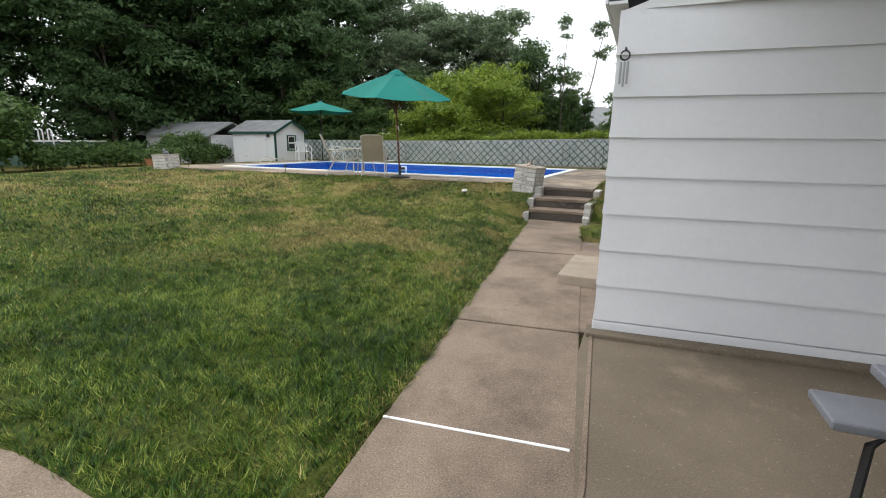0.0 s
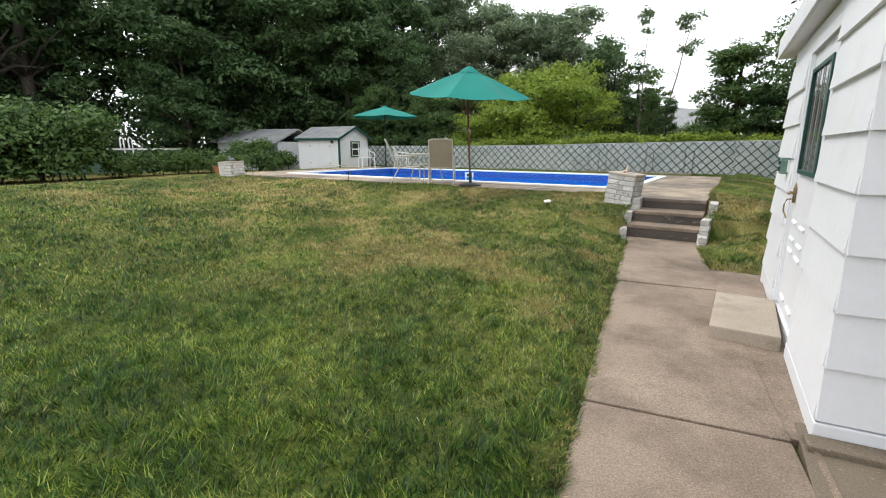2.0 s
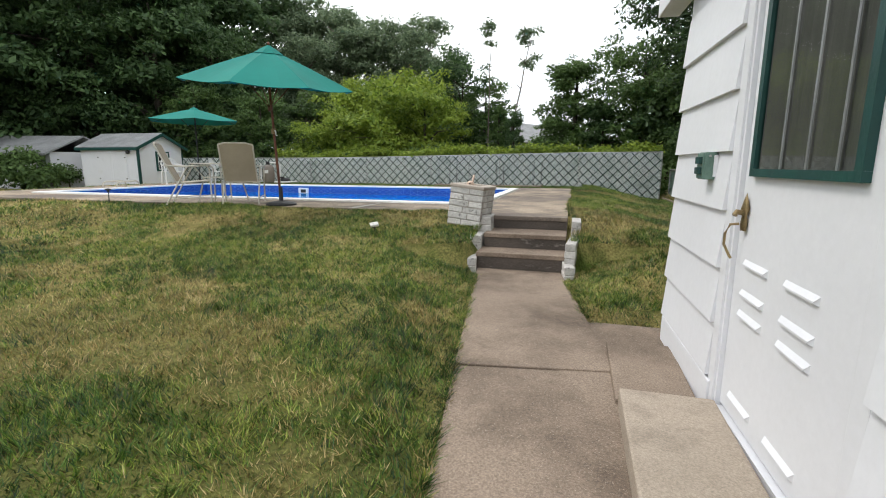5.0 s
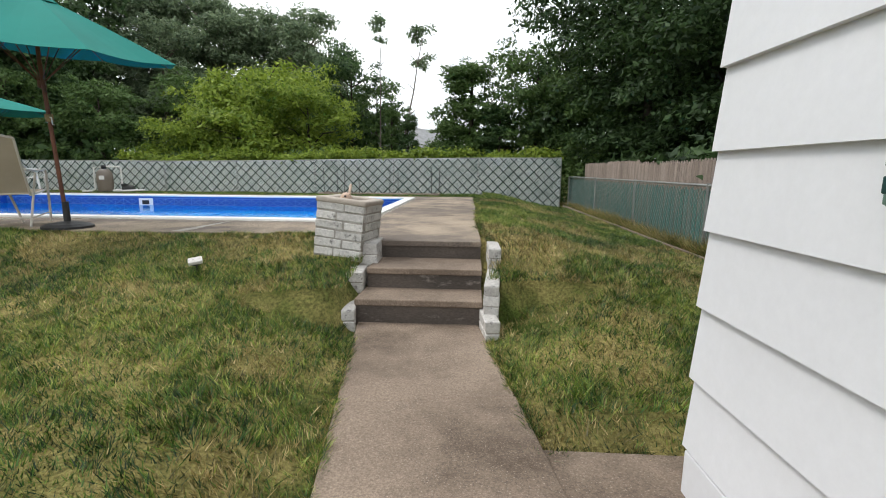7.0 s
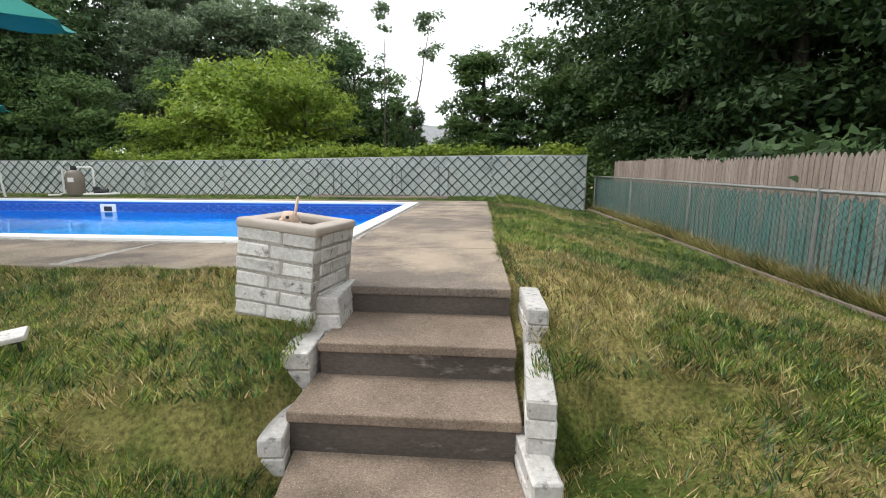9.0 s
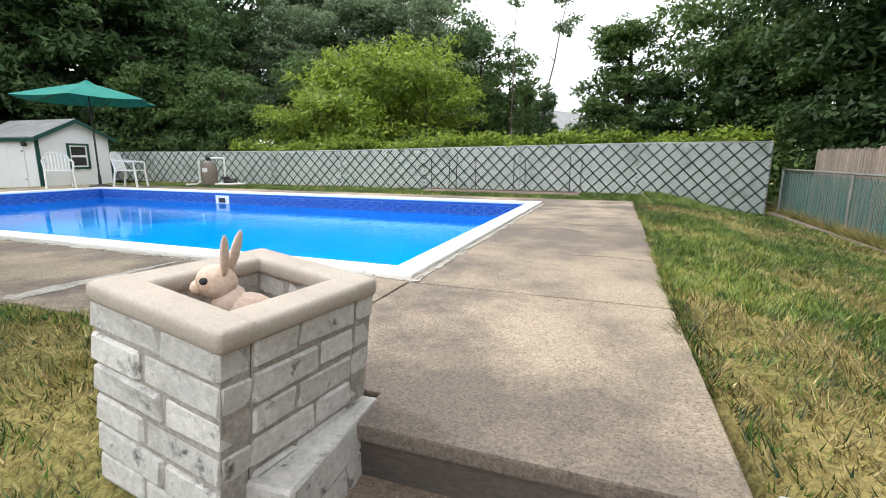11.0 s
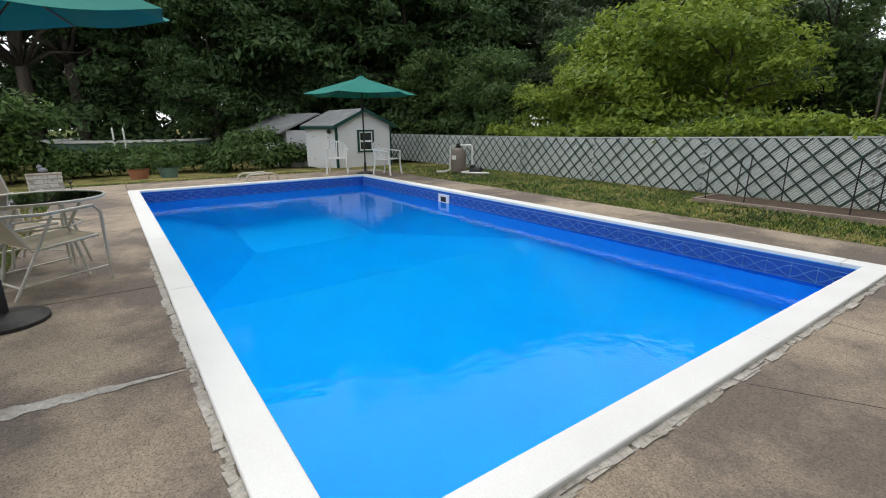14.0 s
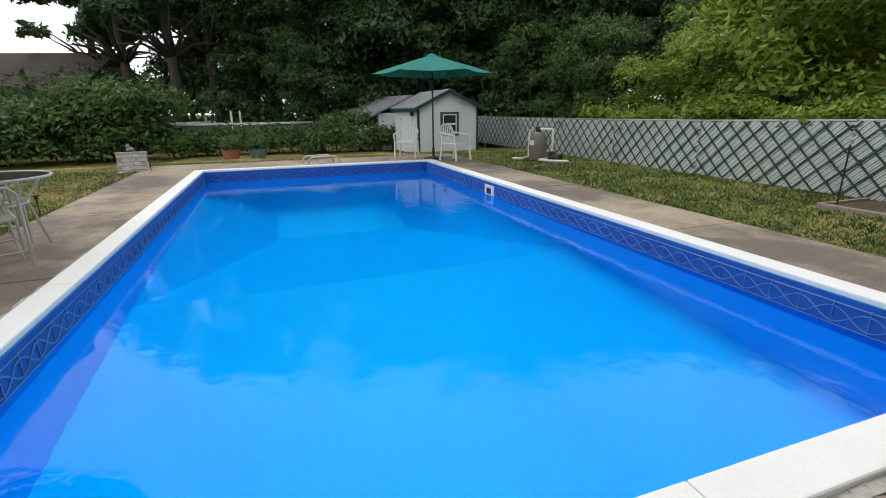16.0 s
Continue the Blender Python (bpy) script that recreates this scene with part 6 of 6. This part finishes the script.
def pot(x, y, z, material, label, leaves):
    ob = thing("plant_pot", label, "plant pot", pose(x, y, z), group="plant pots")
    part("pot", lathe([(0.0, 0.0), (0.2, 0.0), (0.27, 0.27), (0.29, 0.3), (0.25, 0.3), (0.24, 0.26), (0.0, 0.25)], 20), material, ob)
    rs = np.random.RandomState(int(abs(x * 10 + y)))
    V, F = leaf_cloud([(rs.uniform(-0.15, 0.15), rs.uniform(-0.15, 0.15), 0.34 + rs.uniform(0, 0.25), 0.16, 0.16, 0.14) for _ in range(8)], leaves, 0.05, rs)
    me = np_mesh("foliage", V, F)
    me.materials.append(M_leaf_mid)
    o = new("foliage", me)
    o.parent = ob


pot(-17.0, 10.75, float(ground_z(-17.0, 10.75)), M_terra, "terracotta pot with low green plants", 500)
pot(-17.1, 11.5, float(ground_z(-17.1, 11.5)), M_boxgreen, "grey-blue tub with a leafy plant", 800)

# ---- picnic table on the patio ----
pt = thing("picnic_table", "grey plastic picnic table with black tube legs", "picnic table", pose(1.34, 1.1, 0.03, 0, 0, 4))
part("bench_seat", bbox(0.0, 0.0, 0.40, 1.5, 0.26, 0.44, 0.014, 3), M_grey_bench, pt, "grey bench plank")
part("tabletop", bbox(0.05, -0.75, 0.66, 1.6, -0.04, 0.70, 0.014, 3), M_grey_bench, pt, "grey table top")
part("bench_seat", bbox(0.0, -1.15, 0.40, 1.5, -0.89, 0.44, 0.014, 3), M_grey_bench, pt, "grey bench plank")
for x in (0.28, 1.3):
    part("leg", tubes(([(x, 0.13, 0.40), (x - 0.1, 0.13, 0.30), (x - 0.12, 0.10, 0.0)], 0.018)), M_black, pt)
    part("leg", tubes(([(x, 0.10, 0.39), (x, -0.1, 0.64), (x, -0.7, 0.64), (x, -1.0, 0.39), (x, -1.04, 0.0)], 0.018)), M_black, pt)

# ---- neighbour's above-ground pool ----
ag = thing("above_ground_pool", "neighbour's pale blue above-ground pool behind the hedge", "swimming pool", pose(-27.2, 11.0, 0.05))
part("pool_wall", lathe([(3.4, 0.0), (3.4, 1.22), (3.36, 1.22), (3.36, 0.0)], 40), M_boxgreen, ag)
part("top_rim", lathe([(3.30, 1.22), (3.48, 1.22), (3.48, 1.30), (3.30, 1.30), (3.30, 1.22)], 40), M_plastic, ag, "white top rim")
for y in (-0.6, -0.25):
    part("ladder_rail", tubes(([(3.3, y, 1.2), (3.3, y, 1.75), (3.45, y, 1.78), (3.62, y, 1.7), (3.66, y, 0.0)], 0.03)), M_plastic, ag, "white ladder rail")

# ---- undergrowth closing the woods ----
def undergrowth(label, pts, n, size, material, rad=1.1):
    rs = np.random.RandomState(len(pts) + n)
    bl = []
    for x0, y0, x1, y1, h, k in pts:
        for i in range(k):
            u = rs.uniform()
            bl.append((x0 + (x1 - x0) * u + rs.uniform(-0.7, 0.7), y0 + (y1 - y0) * u + rs.uniform(-0.7, 0.7), 0.2 + h * rs.uniform(0.0, 1.0) ** 1.3, rad * rs.uniform(0.6, 1.2), rad * rs.uniform(0.6, 1.2), rad * rs.uniform(0.5, 0.9)))
    V, F = leaf_cloud(bl, n, size, rs)
    me = np_mesh("undergrowth", V, F)
    me.materials.append(material)
    return tagged(new("undergrowth", me), label, "undergrowth", kind="stuff")


undergrowth("dark tangled undergrowth at the foot of the woods", [(-24.5, 17.5, -29, 13.5, 3.5, 60), (-30, 13, -33, 0, 3.2, 70), (-33, 0, -30, -14, 3.4, 50), (-25, 19, -22, 24, 4.0, 60), (-22, 22, -15, 23, 3.0, 60), (-36, 18, -26, 36, 5.0, 80), (-24, 36, -12, 36, 4, 60), (-25.5, 0, -25.0, 8, 2.2, 40), (-30.5, 8, -29, 14, 3.0, 40)], 46000, 0.18, M_leaf_dark, 1.3)
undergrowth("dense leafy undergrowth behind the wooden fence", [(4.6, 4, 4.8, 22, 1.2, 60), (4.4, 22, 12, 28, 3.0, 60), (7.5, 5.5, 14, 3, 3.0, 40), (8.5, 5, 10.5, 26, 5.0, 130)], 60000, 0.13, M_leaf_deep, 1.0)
undergrowth("mid-green brush behind the pale fence", [(-16, 21.6, -6, 22.2, 1.3, 60), (-6, 22, 4, 22.5, 1.1, 50), (-12, 30, 6, 31, 2.2, 60)], 26000, 0.11, M_leaf_mid, 0.8)


# ---- grass blades ----
def patches(x, y, size, seed):
    """Smooth random field between 0 and 1 with patches of the given size."""
    rs = np.random.RandomState(seed)
    tab = rs.uniform(size=(128, 128))
    u, v = x / size + 500.3, y / size + 500.7
    i, j = np.floor(u).astype(int), np.floor(v).astype(int)
    f, g = u - i, v - j
    f, g = f * f * (3 - 2 * f), g * g * (3 - 2 * g)
    i0, i1, j0, j1 = i % 128, (i + 1) % 128, j % 128, (j + 1) % 128
    return (tab[i0, j0] * (1 - f) + tab[i1, j0] * f) * (1 - g) + (tab[i0, j1] * (1 - f) + tab[i1, j1] * f) * g


def dry_field(x, y):
    """Share of dry blades: patchy, and more of them up the slope."""
    q = 0.5 * patches(x, y, 1.1, 1) + 0.32 * patches(x, y, 0.36, 2) + 0.18 * patches(x, y, 0.12, 3)
    slope = sstep(1.5, 5.5, y)
    lush = (1 - 0.3 * sstep(-0.7, 0.2, x)) * (1 - 0.6 * sstep(16.0, 17.0, y))
    return np.clip((0.03 + 0.22 * slope + (0.18 + 0.85 * slope) * sstep(0.45, 0.67, q)) * lush, 0, 0.92)


def blades(name, label, n, xr, yr, material, dry, hgt, wid, seed, focus):
    rs = np.random.RandomState(seed)
    x, y = rs.uniform(*xr, n * 6), rs.uniform(*yr, n * 6)
    ok = ~paved(x, y, -0.015)
    ok &= ~((x > -5.6) & (x < -1.7) & (y > 18.7) & (y < 19.85))
    ok &= ~((x > 0.0) & (x < 9) & (y < 6.15))
    ok &= x < 2.75
    d = np.min([np.hypot(x - fx, y - fy) for fx, fy in focus], axis=0)
    tuft = 0.6 * patches(x, y, 0.085, 11) + 0.4 * patches(x, y, 0.3, 12)
    ok &= rs.uniform(size=n * 6) < np.clip(2.6 / (d + 0.3), 0.04, 1.0) ** 1.6 * (0.35 + 0.9 * tuft)
    ok &= (rs.uniform(size=n * 6) < dry_field(x, y)) == dry
    x, y, d, tuft = x[ok][:n], y[ok][:n], d[ok][:n], tuft[ok][:n]
    k = len(x)
    z = ground_top(x, y) - 0.006
    a = rs.uniform(0, 2 * math.pi, k)
    far = np.clip(d / 3.4, 0.8, 2.6)
    w = wid * rs.uniform(0.6, 1.4, k) * far
    h = hgt * rs.uniform(0.5, 1.25, k) * (0.45 + 1.1 * tuft)
    # neighbouring blades bend the same way
    bend = 2 * math.pi * 2 * patches(x, y, 0.12, 13) + rs.normal(0, 1.0, k)
    reach = h * rs.uniform(0.2, 1.3, k)
    lx, ly = np.cos(bend) * reach, np.sin(bend) * reach
    ux, uy = np.cos(a) * w, np.sin(a) * w
    V = np.stack([np.stack([x - ux, y - uy, z], 1), np.stack([x + ux, y + uy, z], 1), np.stack([x + lx, y + ly, z + h], 1)], 1).reshape(-1, 3)
    me = np_mesh(name, V, np.arange(3 * k).reshape(-1, 3))
    me.materials.append(material)
    return tagged(new(name, me), label, "grass", kind="stuff")


FOCUS_L = [(-0.9, 1.0), (-1.4, 3.0), (-1.7, 5.0), (-2.2, 7.0), (-3.0, 8.2), (-0.1, 6.8), (0.2, 8.2), (-0.2, 10), (-0.2, 12)]
blades("lawn_grass", "short green lawn grass blades", 640000, (-15, 2.7), (-3.0, 20.0), M_grass, False, 0.05, 0.0042, 21, FOCUS_L)
blades("lawn_grass", "dry straw-coloured blades in the worn lawn", 320000, (-15, 2.7), (-3.0, 20.0), M_straw, True, 0.044, 0.004, 22, FOCUS_L)


def edge_fringe(label, n, material, seed, line, hgt):
    """Longer blades leaning over the paving's edges. line: x0, y0, x1, y1 and the lean's direction."""
    rs = np.random.RandomState(seed)
    X, Y, LX, LY = [], [], [], []
    tot = sum(math.hypot(c - a, d - b) for a, b, c, d, _, _ in line)
    for a, b, c, d, ux, uy in line:
        k = int(n * math.hypot(c - a, d - b) / tot)
        u = rs.uniform(size=k)
        off = np.abs(rs.normal(0, 0.035, k)) - 0.004
        X.append(a + (c - a) * u - ux * off)
        Y.append(b + (d - b) * u - uy * off)
        LX.append(np.full(k, ux))
        LY.append(np.full(k, uy))
    x, y, lx, ly = (np.concatenate(q) for q in (X, Y, LX, LY))
    k = len(x)
    clump = 0.5 + 0.5 * np.sin(x * 9.0 + y * 13.0) * np.sin(y * 5.3 - x * 3.1)
    h = hgt * rs.uniform(0.35, 1.2, k) * (0.5 + 0.8 * clump)
    z = np.maximum(ground_top(x, y), -0.01) - 0.004
    ln = rs.uniform(-0.3, 0.9, k) * h
    jx, jy = rs.normal(0, 0.5, k) * h, rs.normal(0, 0.5, k) * h
    a = rs.uniform(0, 6.283, k)
    w = 0.0042 * rs.uniform(0.6, 1.4, k)
    V = np.stack([np.stack([x - np.cos(a) * w, y - np.sin(a) * w, z], 1), np.stack([x + np.cos(a) * w, y + np.sin(a) * w, z], 1), np.stack([x + lx * ln + jx, y + ly * ln + jy, z + h], 1)], 1).reshape(-1, 3)
    me = np_mesh("edge_grass", V, np.arange(3 * k).reshape(-1, 3))
    me.materials.append(material)
    return tagged(new("edge_grass", me), label, "grass", kind="stuff")


wl0, wl1, wr0, wr1 = walk_at(-0.4, -0.49, 0), walk_at(7.3, -0.49, 0), walk_at(5.75, 0.49, 0), walk_at(7.0, 0.49, 0)
EDGES = [(wl0.x, wl0.y, wl1.x, wl1.y, WALK_R.x, WALK_R.y), (wr0.x, wr0.y, wr1.x, wr1.y, -WALK_R.x, -WALK_R.y), (DX1, 9.0, DX1, 16.7, -1, 0), (-9.0, DY0, -2.1, DY0, 0, 1), (-0.42, 6.17, 0.15, 6.19, 0, -1)]
edge_fringe("ragged green grass fringe along the paving", 26000, M_grass, 31, EDGES, 0.05)
edge_fringe("dry straw grass fringe along the paving", 22000, M_straw, 32, EDGES, 0.045)
FENCE_FOOT = [(2.52, 20.0, 2.52, 5.0, -1, 0), (2.46, 17.0, 2.46, 7.5, -1, 0)]
edge_fringe("dry brown weeds along the chain-link fence foot", 9000, M_straw, 33, FENCE_FOOT, 0.26)
edge_fringe("green weeds along the chain-link fence foot", 6000, M_grass, 34, FENCE_FOOT, 0.2)
